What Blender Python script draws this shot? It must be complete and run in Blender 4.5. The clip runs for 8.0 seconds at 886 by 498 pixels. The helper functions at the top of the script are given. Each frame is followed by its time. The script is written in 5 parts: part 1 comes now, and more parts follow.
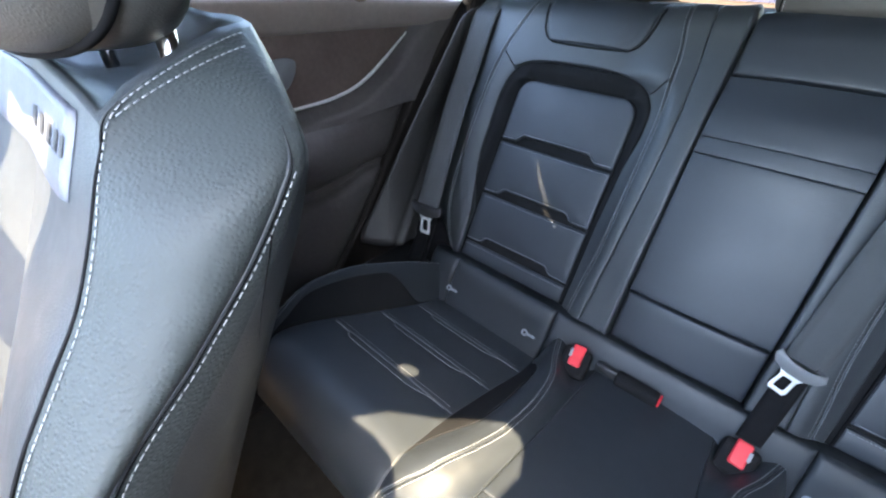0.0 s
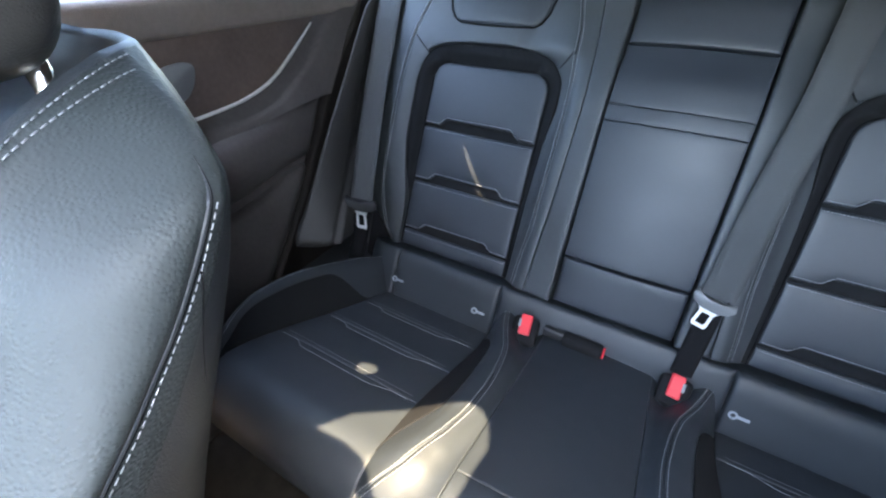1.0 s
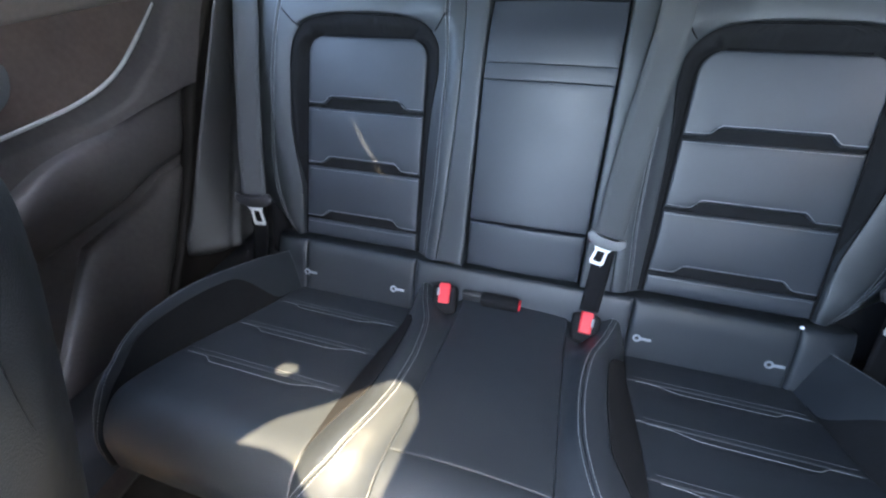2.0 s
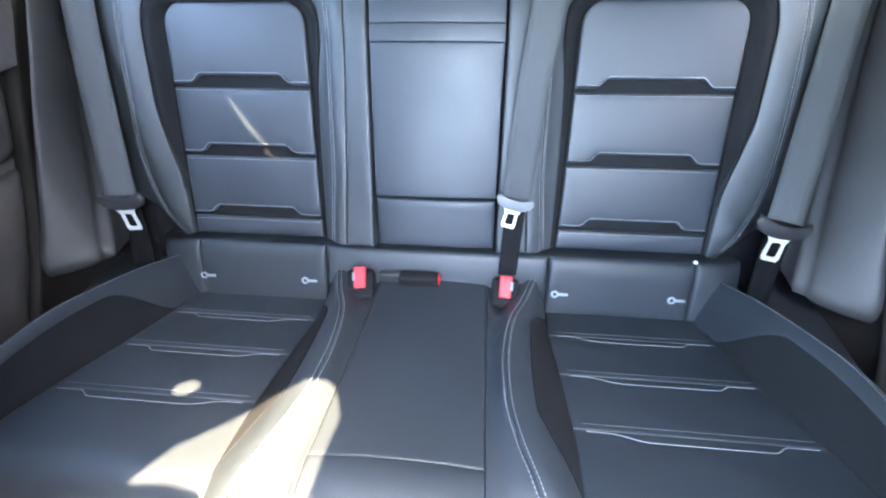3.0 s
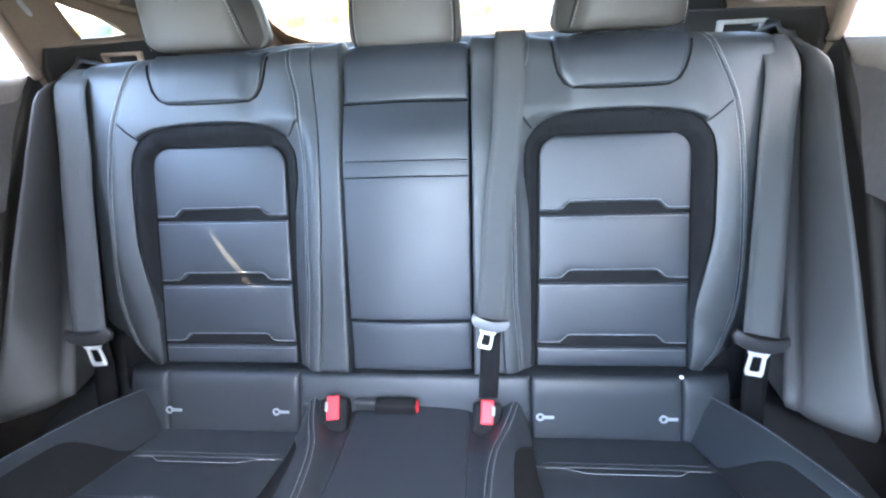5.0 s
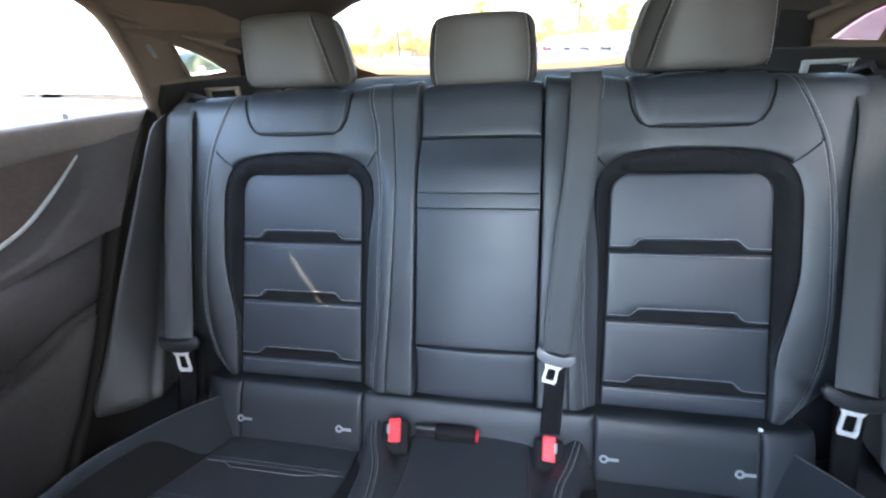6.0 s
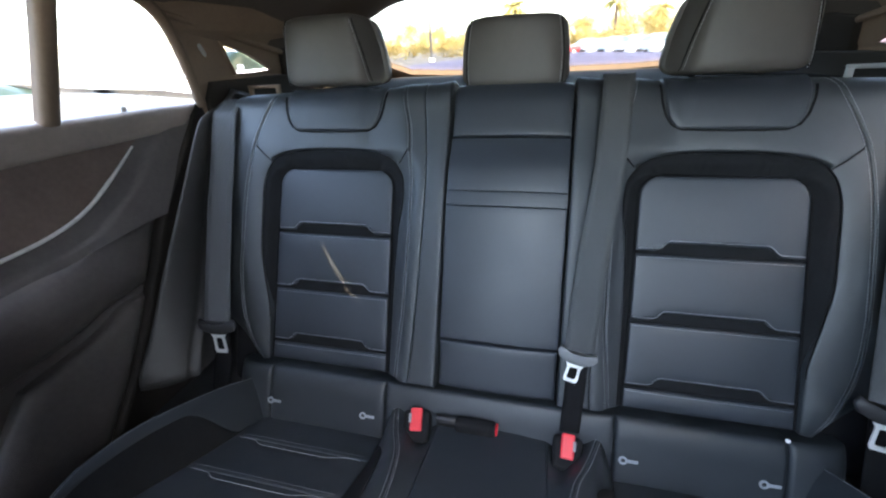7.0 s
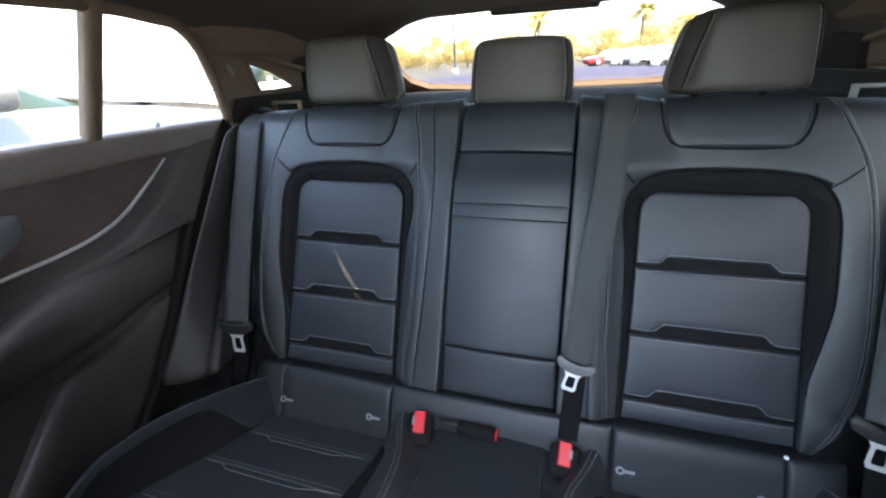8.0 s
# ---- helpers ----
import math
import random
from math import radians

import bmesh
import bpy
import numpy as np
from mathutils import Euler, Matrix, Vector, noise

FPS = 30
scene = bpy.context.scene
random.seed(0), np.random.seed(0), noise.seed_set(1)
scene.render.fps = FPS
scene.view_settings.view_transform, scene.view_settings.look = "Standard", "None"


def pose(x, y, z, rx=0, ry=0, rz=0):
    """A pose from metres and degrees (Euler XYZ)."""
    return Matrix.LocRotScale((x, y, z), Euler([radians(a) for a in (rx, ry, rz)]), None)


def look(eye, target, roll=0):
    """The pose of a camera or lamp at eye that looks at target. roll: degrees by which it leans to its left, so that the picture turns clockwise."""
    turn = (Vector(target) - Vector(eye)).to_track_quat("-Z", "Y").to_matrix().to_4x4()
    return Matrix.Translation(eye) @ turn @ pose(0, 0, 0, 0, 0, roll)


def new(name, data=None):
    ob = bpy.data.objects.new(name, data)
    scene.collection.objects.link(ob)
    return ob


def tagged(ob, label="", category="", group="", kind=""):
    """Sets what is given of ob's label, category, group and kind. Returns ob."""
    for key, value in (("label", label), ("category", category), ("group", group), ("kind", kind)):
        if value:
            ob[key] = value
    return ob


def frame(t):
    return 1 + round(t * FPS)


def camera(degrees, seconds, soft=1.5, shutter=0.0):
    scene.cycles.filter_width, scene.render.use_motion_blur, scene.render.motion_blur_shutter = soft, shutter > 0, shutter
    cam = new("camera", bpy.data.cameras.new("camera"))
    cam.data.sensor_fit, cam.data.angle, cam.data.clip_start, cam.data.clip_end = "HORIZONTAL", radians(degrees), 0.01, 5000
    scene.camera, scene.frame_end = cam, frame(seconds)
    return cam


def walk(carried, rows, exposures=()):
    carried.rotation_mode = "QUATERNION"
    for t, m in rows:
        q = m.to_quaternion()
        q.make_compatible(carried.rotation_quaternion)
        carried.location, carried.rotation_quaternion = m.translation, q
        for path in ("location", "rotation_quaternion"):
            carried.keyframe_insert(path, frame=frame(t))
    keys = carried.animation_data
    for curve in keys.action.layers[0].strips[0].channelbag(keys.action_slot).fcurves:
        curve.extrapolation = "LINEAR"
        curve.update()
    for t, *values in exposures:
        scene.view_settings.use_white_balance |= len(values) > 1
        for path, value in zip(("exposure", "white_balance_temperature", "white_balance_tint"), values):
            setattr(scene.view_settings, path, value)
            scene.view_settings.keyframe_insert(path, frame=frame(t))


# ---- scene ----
cam = camera(94.05, 8.0, soft=2.2)
Z0 = 0.5  # height of the seat joint over the ground outside
ROWS = [
    (0.0, 0.0218, -0.6198, 0.6568, 56.24, -1.84, 42.36),
    (0.5, 0.0071, -0.6081, 0.6632, 55.56, -1.02, 36.64),
    (1.0, 0.0200, -0.6168, 0.6692, 54.04, 0.34, 30.92),
    (1.5, 0.0408, -0.6083, 0.6724, 52.65, 1.32, 24.30),
    (2.0, 0.0567, -0.5929, 0.6585, 50.66, 2.13, 17.42),
    (3.5, 0.1082, -0.5440, 0.6203, 46.98, 1.42, 2.29),
    (4.0, 0.1297, -0.5281, 0.6164, 50.50, 1.97, 1.55),
    (4.5, 0.1299, -0.5205, 0.6377, 56.45, 2.33, 1.75),
    (5.0, 0.1219, -0.5260, 0.6668, 60.37, 2.84, 3.58),
    (6.5, 0.0640, -0.5506, 0.6912, 64.22, 2.93, 12.53),
    (7.0, 0.0757, -0.5643, 0.6903, 64.15, 2.72, 13.92),
    (7.5, 0.1159, -0.5861, 0.7009, 65.51, 2.58, 14.92),
    (8.0, 0.1127, -0.5867, 0.7060, 65.51, 2.88, 16.95),
]
EXPOSURES = [(0.0, 4.7, 6650, 11), (2.0, 4.95, 6800, 11), (3.3, 6.15, 6600, 11), (4.5, 6.1, 6650, 11), (5.2, 6.0, 6900, 12), (6.3, 4.85, 7050, 11), (8.0, 4.35, 7250, 11)]
walk(cam, [(t, pose(x, y, z + Z0, rx, ry, rz)) for t, x, y, z, rx, ry, rz in ROWS], EXPOSURES)

# ---------------------------------------------------------------- light
TO_SUN = Vector((0.42, -0.35, 1.0)).normalized()
SUN_EL = math.asin(TO_SUN.z)
SUN_AZ = math.atan2(TO_SUN.x, TO_SUN.y)
world = bpy.data.worlds.new("sky_world")
scene.world = world
world.use_nodes = True
wn = world.node_tree
wn.nodes.clear()
sky = wn.nodes.new("ShaderNodeTexSky")
sky.sky_type = "NISHITA"
sky.sun_disc = False
sky.sun_elevation = SUN_EL
sky.sun_rotation = SUN_AZ
sky.dust_density = 2.0
wbg = wn.nodes.new("ShaderNodeBackground")
wbg.inputs["Strength"].default_value = 0.15
wout = wn.nodes.new("ShaderNodeOutputWorld")
wn.links.new(sky.outputs[0], wbg.inputs[0])
wn.links.new(wbg.outputs[0], wout.inputs[0])
sun_data = bpy.data.lights.new("sun", "SUN")
sun_data.energy = 2.5
sun_data.angle = radians(0.53)
sun_data.color = (1.0, 0.81, 0.54)
sun = new("sun", sun_data)
sun.matrix_world = look(TO_SUN * 20, (0, 0, 0))


def sky_lamp(name, eye, target, wide, high, watts, color):
    """An added area lamp at an opening that stands in for the sky outside it."""
    data = bpy.data.lights.new(name, "AREA")
    data.shape = "RECTANGLE"
    data.size, data.size_y = wide, high
    data.energy = watts
    data.color = color
    ob = new(name, data)
    ob.matrix_world = look(eye, target)
    return ob


# fill lamps added before the bench: under a roof hole, at the driver's window
sky_lamp("roof_hole_fill", (0.26, -0.795, 0.880 + Z0), (0.34, -0.42, 0.0 + Z0), 0.27, 0.10, 0.38, (0.66, 0.83, 1.0))
sky_lamp("driver_window_fill", (0.70, -1.15, 0.70 + Z0), (-0.3, -0.62, 0.45 + Z0), 0.80, 0.30, 0.11, (0.66, 0.83, 1.0))


# ---------------------------------------------------------------- materials
def mat(name, color, rough=0.5, metal=0.0, spec=0.5, vary=0.15, vscale=6.0, grain=0.0, gscale=300.0, kind="noise", fine=0.0, fscale=1200.0,
        coat=0.0, sheen=0.0, rvary=0.08):
    """A principled material with colour variation at two scales, a grain bump and optional coat, all in object space."""
    m = bpy.data.materials.new(name)
    m.use_nodes = True
    nt = m.node_tree
    b = nt.nodes["Principled BSDF"]
    b.inputs["Metallic"].default_value = metal
    b.inputs["Specular IOR Level"].default_value = spec
    b.inputs["Coat Weight"].default_value = coat
    b.inputs["Sheen Weight"].default_value = sheen
    b.inputs["Sheen Roughness"].default_value = 0.4
    tc = nt.nodes.new("ShaderNodeTexCoord")
    n1 = nt.nodes.new("ShaderNodeTexNoise")
    n1.inputs["Scale"].default_value = vscale
    n1.inputs["Detail"].default_value = 6
    n2 = nt.nodes.new("ShaderNodeTexNoise")
    n2.inputs["Scale"].default_value = vscale * 14
    n2.inputs["Detail"].default_value = 3
    nt.links.new(tc.outputs["Object"], n1.inputs["Vector"])
    nt.links.new(tc.outputs["Object"], n2.inputs["Vector"])
    mx = nt.nodes.new("ShaderNodeMix")
    mx.data_type = "FLOAT"
    mx.inputs[0].default_value = 0.35
    nt.links.new(n1.outputs[0], mx.inputs[2])
    nt.links.new(n2.outputs[0], mx.inputs[3])
    ramp = nt.nodes.new("ShaderNodeValToRGB")
    c = Vector(color)
    ramp.color_ramp.elements[0].position, ramp.color_ramp.elements[1].position = 0.3, 0.7
    ramp.color_ramp.elements[0].color = (*(c * (1 - vary)), 1)
    ramp.color_ramp.elements[1].color = (*[min(1, v) for v in c * (1 + vary)], 1)
    nt.links.new(mx.outputs[0], ramp.inputs[0])
    nt.links.new(ramp.outputs[0], b.inputs["Base Color"])
    rr = nt.nodes.new("ShaderNodeMapRange")
    rr.inputs["To Min"].default_value = max(0.02, rough - rvary)
    rr.inputs["To Max"].default_value = min(1, rough + rvary)
    rr.inputs["From Min"].default_value, rr.inputs["From Max"].default_value = 0.3, 0.7
    nt.links.new(mx.outputs[0], rr.inputs[0])
    nt.links.new(rr.outputs[0], b.inputs["Roughness"])
    last = None
    if kind == "leather":
        broad = nt.nodes.new("ShaderNodeTexNoise")
        broad.inputs["Scale"].default_value = 17.0
        broad.inputs["Detail"].default_value = 1
        nt.links.new(tc.outputs["Object"], broad.inputs["Vector"])
        last = nt.nodes.new("ShaderNodeBump")
        last.inputs["Strength"].default_value = 0.22
        last.inputs["Distance"].default_value = 0.006
        nt.links.new(broad.outputs["Fac"], last.inputs["Height"])
    for amount, scale, dist in ((grain, gscale, 0.0006), (fine, fscale, 0.0003)):
        if amount <= 0:
            continue
        if kind == "leather" and scale == gscale:
            t = nt.nodes.new("ShaderNodeTexVoronoi")
            t.feature = "SMOOTH_F1"
            t.inputs["Smoothness"].default_value = 0.2
            warp = nt.nodes.new("ShaderNodeTexNoise")
            warp.inputs["Scale"].default_value = gscale * 0.3
            add = nt.nodes.new("ShaderNodeMix")
            add.data_type = "VECTOR"
            add.inputs[0].default_value = 0.0016
            nt.links.new(tc.outputs["Object"], warp.inputs["Vector"])
            nt.links.new(tc.outputs["Object"], add.inputs[4])
            nt.links.new(warp.outputs["Color"], add.inputs[5])
            nt.links.new(add.outputs[1], t.inputs["Vector"])
            t.inputs["Scale"].default_value = scale
            lim = nt.nodes.new("ShaderNodeMapRange")
            lim.inputs["From Min"].default_value, lim.inputs["From Max"].default_value = 0.05, 0.7
            lim.inputs["To Min"].default_value, lim.inputs["To Max"].default_value = 1.0, 0.0
            lim.interpolation_type = "SMOOTHSTEP"
            nt.links.new(t.outputs["Distance"], lim.inputs[0])
            patchy = nt.nodes.new("ShaderNodeTexNoise")
            patchy.inputs["Scale"].default_value = 11.0
            nt.links.new(tc.outputs["Object"], patchy.inputs["Vector"])
            fade = nt.nodes.new("ShaderNodeMapRange")
            fade.inputs["From Min"].default_value, fade.inputs["From Max"].default_value = 0.36, 0.62
            fade.inputs["To Min"].default_value = 0.25
            nt.links.new(patchy.outputs[0], fade.inputs[0])
            mul = nt.nodes.new("ShaderNodeMath")
            mul.operation = "MULTIPLY"
            nt.links.new(lim.outputs[0], mul.inputs[0])
            nt.links.new(fade.outputs[0], mul.inputs[1])
            height = mul.outputs[0]
        elif kind == "weave" and scale == gscale:
            t = nt.nodes.new("ShaderNodeTexWave")
            t.inputs["Scale"].default_value = scale
            t.inputs["Distortion"].default_value = 0.5
            nt.links.new(tc.outputs["Object"], t.inputs["Vector"])
            height = t.outputs["Fac"]
        else:
            t = nt.nodes.new("ShaderNodeTexNoise")
            t.inputs["Scale"].default_value = scale
            t.inputs["Detail"].default_value = 4
            nt.links.new(tc.outputs["Object"], t.inputs["Vector"])
            height = t.outputs["Fac"]
        bp = nt.nodes.new("ShaderNodeBump")
        bp.inputs["Strength"].default_value = amount
        bp.inputs["Distance"].default_value = dist
        nt.links.new(height, bp.inputs["Height"])
        if last:
            nt.links.new(last.outputs[0], bp.inputs["Normal"])
        last = bp
    if last:
        nt.links.new(last.outputs[0], b.inputs["Normal"])
    return m


LEATHER = mat("black_leather", (0.0300, 0.0345, 0.0385), 0.47, spec=0.55, vary=0.18, vscale=5, grain=0.30, gscale=700, kind="leather", fine=0.15)
LEATHER_G = mat("grained_leather", (0.0370, 0.0435, 0.0445), 0.56, spec=0.30, vary=0.12, vscale=7, grain=0.55, gscale=380, kind="leather", fine=0.06, fscale=900)
# bench leather toned down for the cushion, its weaker light put into the colour
LEATHER_C = mat("shaded_cushion_leather", (0.0185, 0.0225, 0.0270), 0.50, spec=0.46, vary=0.16, vscale=9, grain=0.22, gscale=620, kind="leather", fine=0.1)
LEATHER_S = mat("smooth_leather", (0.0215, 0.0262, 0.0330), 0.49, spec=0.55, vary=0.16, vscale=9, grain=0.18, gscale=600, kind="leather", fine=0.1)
# warmer, paler copy of the bench leather: light on the headrests put into colour
LEATHER_H = mat("lit_headrest_leather", (0.054, 0.0505, 0.0465), 0.5, spec=0.45, vary=0.15, vscale=6, grain=0.30, gscale=700, kind="leather", fine=0.15)
SUEDE = mat("black_suede", (0.0100, 0.0103, 0.0115), 0.95, spec=0.15, vary=0.3, vscale=14, grain=0.3, gscale=700, fine=0.9, fscale=75)
THREAD_W = mat("white_thread", (0.30, 0.31, 0.32), 0.6, vary=0.15, vscale=60)
THREAD_D = mat("dark_grey_thread", (0.25, 0.26, 0.27), 0.7, spec=0.3, vary=0.2, vscale=60)
THREAD_F = mat("faint_grey_thread", (0.10, 0.105, 0.115), 0.7, vary=0.2, vscale=60)
THREAD = mat("grey_thread", (0.26, 0.27, 0.285), 0.6, vary=0.2, vscale=60)
GAP = mat("dark_gap_cloth", (0.008, 0.008, 0.009), 0.9, spec=0.1, vary=0.3, vscale=30)
BELT = mat("black_webbing", (0.049, 0.0515, 0.0535), 0.58, spec=0.45, vary=0.15, vscale=20, grain=0.6, gscale=260, kind="weave", fine=0.2)
PLASTIC = mat("black_plastic", (0.020, 0.020, 0.022), 0.5, vary=0.2, vscale=12, grain=0.25, gscale=500)
PLASTIC_M = mat("matt_black_plastic", (0.010, 0.010, 0.011), 0.8, spec=0.1, vary=0.2, vscale=20, grain=0.25, gscale=500)
PLASTIC_T = mat("pale_grey_plastic", (0.14, 0.145, 0.15), 0.45, vary=0.12, vscale=20, grain=0.2, gscale=600)
PLASTIC_G = mat("grey_plastic", (0.22, 0.225, 0.235), 0.5, vary=0.12, vscale=20, grain=0.2, gscale=600)
TRIM = mat("side_trim_leather", (0.0310, 0.0295, 0.0290), 0.54, spec=0.42, vary=0.2, vscale=9, grain=0.4, gscale=500)
RED = mat("red_plastic", (0.62, 0.022, 0.034), 0.45, vary=0.1, vscale=40, fine=0.1)
CHROME = mat("chrome", (0.80, 0.80, 0.80), 0.16, metal=1.0, vary=0.06, vscale=30)
SATIN = mat("satin_metal", (0.62, 0.62, 0.62), 0.32, metal=1.0, vary=0.1, vscale=30)
STEEL = mat("belt_steel", (0.88, 0.88, 0.87), 0.36, metal=0.55, vary=0.1, vscale=60)
# door-top leather lifted pale: the glare by the window is put into its colour
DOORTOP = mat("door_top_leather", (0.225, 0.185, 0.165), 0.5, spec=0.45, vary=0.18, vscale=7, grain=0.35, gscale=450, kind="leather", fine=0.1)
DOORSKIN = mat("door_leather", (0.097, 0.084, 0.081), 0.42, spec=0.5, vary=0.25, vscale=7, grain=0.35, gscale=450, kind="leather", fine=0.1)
DOORBROWN = mat("door_dark_veneer", (0.112, 0.080, 0.067), 0.5, spec=0.4, vary=0.3, vscale=8, grain=0.25, gscale=240)
SEAL = mat("dark_trim_and_shade", (0.015, 0.0115, 0.0095), 0.75, spec=0.25, vary=0.2, vscale=20)
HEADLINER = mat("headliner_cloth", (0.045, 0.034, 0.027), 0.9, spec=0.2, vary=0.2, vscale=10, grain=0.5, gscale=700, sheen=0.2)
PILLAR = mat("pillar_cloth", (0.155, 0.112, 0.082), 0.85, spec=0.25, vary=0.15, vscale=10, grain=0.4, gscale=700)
CARPET = mat("carpet", (0.018, 0.016, 0.014), 1.0, spec=0.1, vary=0.4, vscale=30, grain=1.0, gscale=350)
ICON = mat("grey_stitch_mark", (0.26, 0.28, 0.30), 0.6, vary=0.1, vscale=60)
WHITE_PLASTIC = mat("white_plastic", (0.8, 0.8, 0.8), 0.4, vary=0.05, vscale=30)
PAINT_WHITE = mat("white_car_paint", (0.78, 0.79, 0.80), 0.25, vary=0.03, vscale=3, coat=0.8)
PAINT_GREY = mat("grey_car_paint", (0.078, 0.082, 0.086), 0.3, vary=0.05, vscale=3, coat=0.6)
PAINT_SILVER = mat("silver_car_paint", (0.55, 0.56, 0.58), 0.3, metal=0.5, vary=0.05, vscale=3, coat=0.8)
PAINT_RED = mat("red_car_paint", (0.5, 0.03, 0.03), 0.25, vary=0.05, vscale=3, coat=0.8)
# matt deck colour that holds the sky's violet-blue reflection
PAINT_DECK = mat("sky_tinted_car_paint", (0.050, 0.046, 0.082), 0.55, spec=0.25, vary=0.06, vscale=3)
PAINT_MAROON = mat("dark_red_car_paint", (0.16, 0.035, 0.035), 0.4, spec=0.3, vary=0.05, vscale=3)
PAINT_BLUE = mat("dark_car_paint", (0.06, 0.06, 0.09), 0.22, vary=0.05, vscale=3, coat=1.0)
TYRE = mat("tyre_rubber", (0.02, 0.02, 0.02), 0.8, vary=0.2, vscale=20)
ASPHALT = mat("asphalt", (0.065, 0.062, 0.058), 0.85, vary=0.25, vscale=1.2, grain=0.8, gscale=90)
PAVING = mat("light_concrete", (0.42, 0.40, 0.37), 0.85, vary=0.15, vscale=1.0, grain=0.5, gscale=60)
LEAF = mat("yellow_green_leaf", (0.44, 0.35, 0.13), 0.6, vary=0.5, vscale=2.5)
LEAF_PALM = mat("palm_leaf", (0.52, 0.46, 0.20), 0.55, vary=0.4, vscale=3)
BARK = mat("bark", (0.30, 0.21, 0.16), 0.9, vary=0.35, vscale=8, grain=0.8, gscale=40)
POLE = mat("painted_pole", (0.16, 0.15, 0.15), 0.5, vary=0.15, vscale=8)
CAR_GLASS = mat("greenish_car_glass", (0.016, 0.026, 0.021), 0.4, spec=0.08, vary=0.1, vscale=2)
PLATE = mat("pale_metal_plate", (0.11, 0.12, 0.15), 0.45, metal=0.2, vary=0.08, vscale=20)
DARKGLASS = mat("dark_car_glass", (0.12, 0.15, 0.15), 0.08, vary=0.1, vscale=2)


def thin_leaf(m):
    """Let part of the light through a leaf or a thin cloth."""
    nt = m.node_tree
    b, out = nt.nodes["Principled BSDF"], nt.nodes["Material Output"]
    tl = nt.nodes.new("ShaderNodeBsdfTranslucent")
    nt.links.new(b.inputs["Base Color"].links[0].from_socket, tl.inputs[0])
    mix = nt.nodes.new("ShaderNodeMixShader")
    mix.inputs[0].default_value = 0.5
    nt.links.new(b.outputs[0], mix.inputs[1])
    nt.links.new(tl.outputs[0], mix.inputs[2])
    nt.links.new(mix.outputs[0], out.inputs[0])


thin_leaf(LEAF)
thin_leaf(LEAF_PALM)


def glass(name, tint):
    """Window glass: a clear sheet with a mirror-like coat whose strength follows Fresnel."""
    m = bpy.data.materials.new(name)
    m.use_nodes = True
    nt = m.node_tree
    nt.nodes.clear()
    out = nt.nodes.new("ShaderNodeOutputMaterial")
    tr = nt.nodes.new("ShaderNodeBsdfTransparent")
    tr.inputs[0].default_value = (*tint, 1)
    gl = nt.nodes.new("ShaderNodeBsdfGlossy")
    gl.inputs["Roughness"].default_value = 0.02
    lw = nt.nodes.new("ShaderNodeLayerWeight")
    lw.inputs[0].default_value = 0.5
    pw = nt.nodes.new("ShaderNodeMath")
    pw.operation = "POWER"
    pw.inputs[1].default_value = 5.0
    fr = nt.nodes.new("ShaderNodeMapRange")
    fr.inputs["To Min"].default_value, fr.inputs["To Max"].default_value = 0.05, 0.9
    nt.links.new(lw.outputs["Facing"], pw.inputs[0])
    nt.links.new(pw.outputs[0], fr.inputs[0])
    mix = nt.nodes.new("ShaderNodeMixShader")
    nt.links.new(fr.outputs[0], mix.inputs[0])
    nt.links.new(tr.outputs[0], mix.inputs[1])
    nt.links.new(gl.outputs[0], mix.inputs[2])
    nt.links.new(mix.outputs[0], out.inputs[0])
    return m


GLASS = glass("window_glass", (0.9, 0.93, 0.92))
TINTED = glass("tinted_glass", (0.62, 0.64, 0.645))


# ---------------------------------------------------------------- building helpers
def span(a, b, n):
    """n even steps from a to b."""
    return [a + (b - a) * k / (n - 1) for k in range(n)]


def lerp(a, b, t):
    return a + (b - a) * t


def smooth(a, b, x):
    t = min(1.0, max(0.0, (x - a) / (b - a)))
    return t * t * (3 - 2 * t)


def table(pairs):
    """A smooth function through (at, value) pairs, held flat beyond the ends."""
    xs, ys = [p[0] for p in pairs], [p[1] for p in pairs]
    n = len(xs)
    sl = [(ys[i + 1] - ys[i]) / (xs[i + 1] - xs[i]) for i in range(n - 1)]
    tg = [sl[0]] + [0.0 if sl[i - 1] * sl[i] <= 0 else 2 * sl[i - 1] * sl[i] / (sl[i - 1] + sl[i]) for i in range(1, n - 1)] + [sl[-1]] if n > 2 else [sl[0], sl[0]]

    def f(x):
        if x <= xs[0]:
            return ys[0]
        if x >= xs[-1]:
            return ys[-1]
        i = max(k for k in range(n - 1) if xs[k] <= x)
        h = xs[i + 1] - xs[i]
        t = (x - xs[i]) / h
        return ((2 * t ** 3 - 3 * t * t + 1) * ys[i] + (t ** 3 - 2 * t * t + t) * h * tg[i]
                + (-2 * t ** 3 + 3 * t * t) * ys[i + 1] + (t ** 3 - t * t) * h * tg[i + 1])
    return f


def thing(name, label, category, group="", kind="", at=(0, 0, 0)):
    ob = new(name)
    ob.location = at
    ob.empty_display_size = 0.05
    return tagged(ob, label, category, group, kind)


def part(name, bm, material, parent=None, label="", smoothed=True):
    """Links a bmesh as one mesh object under its thing or part."""
    me = bpy.data.meshes.new(name)
    bm.normal_update()
    bm.to_mesh(me)
    bm.free()
    me.materials.append(material)
    if smoothed:
        me.shade_smooth()
    ob = new(name, me)
    if parent is not None:
        ob.parent = parent
        base = parent
        at = Vector((0, 0, 0))
        while base is not None:
            at += base.location
            base = base.parent
        me.transform(Matrix.Translation(-at))
    return tagged(ob, label)


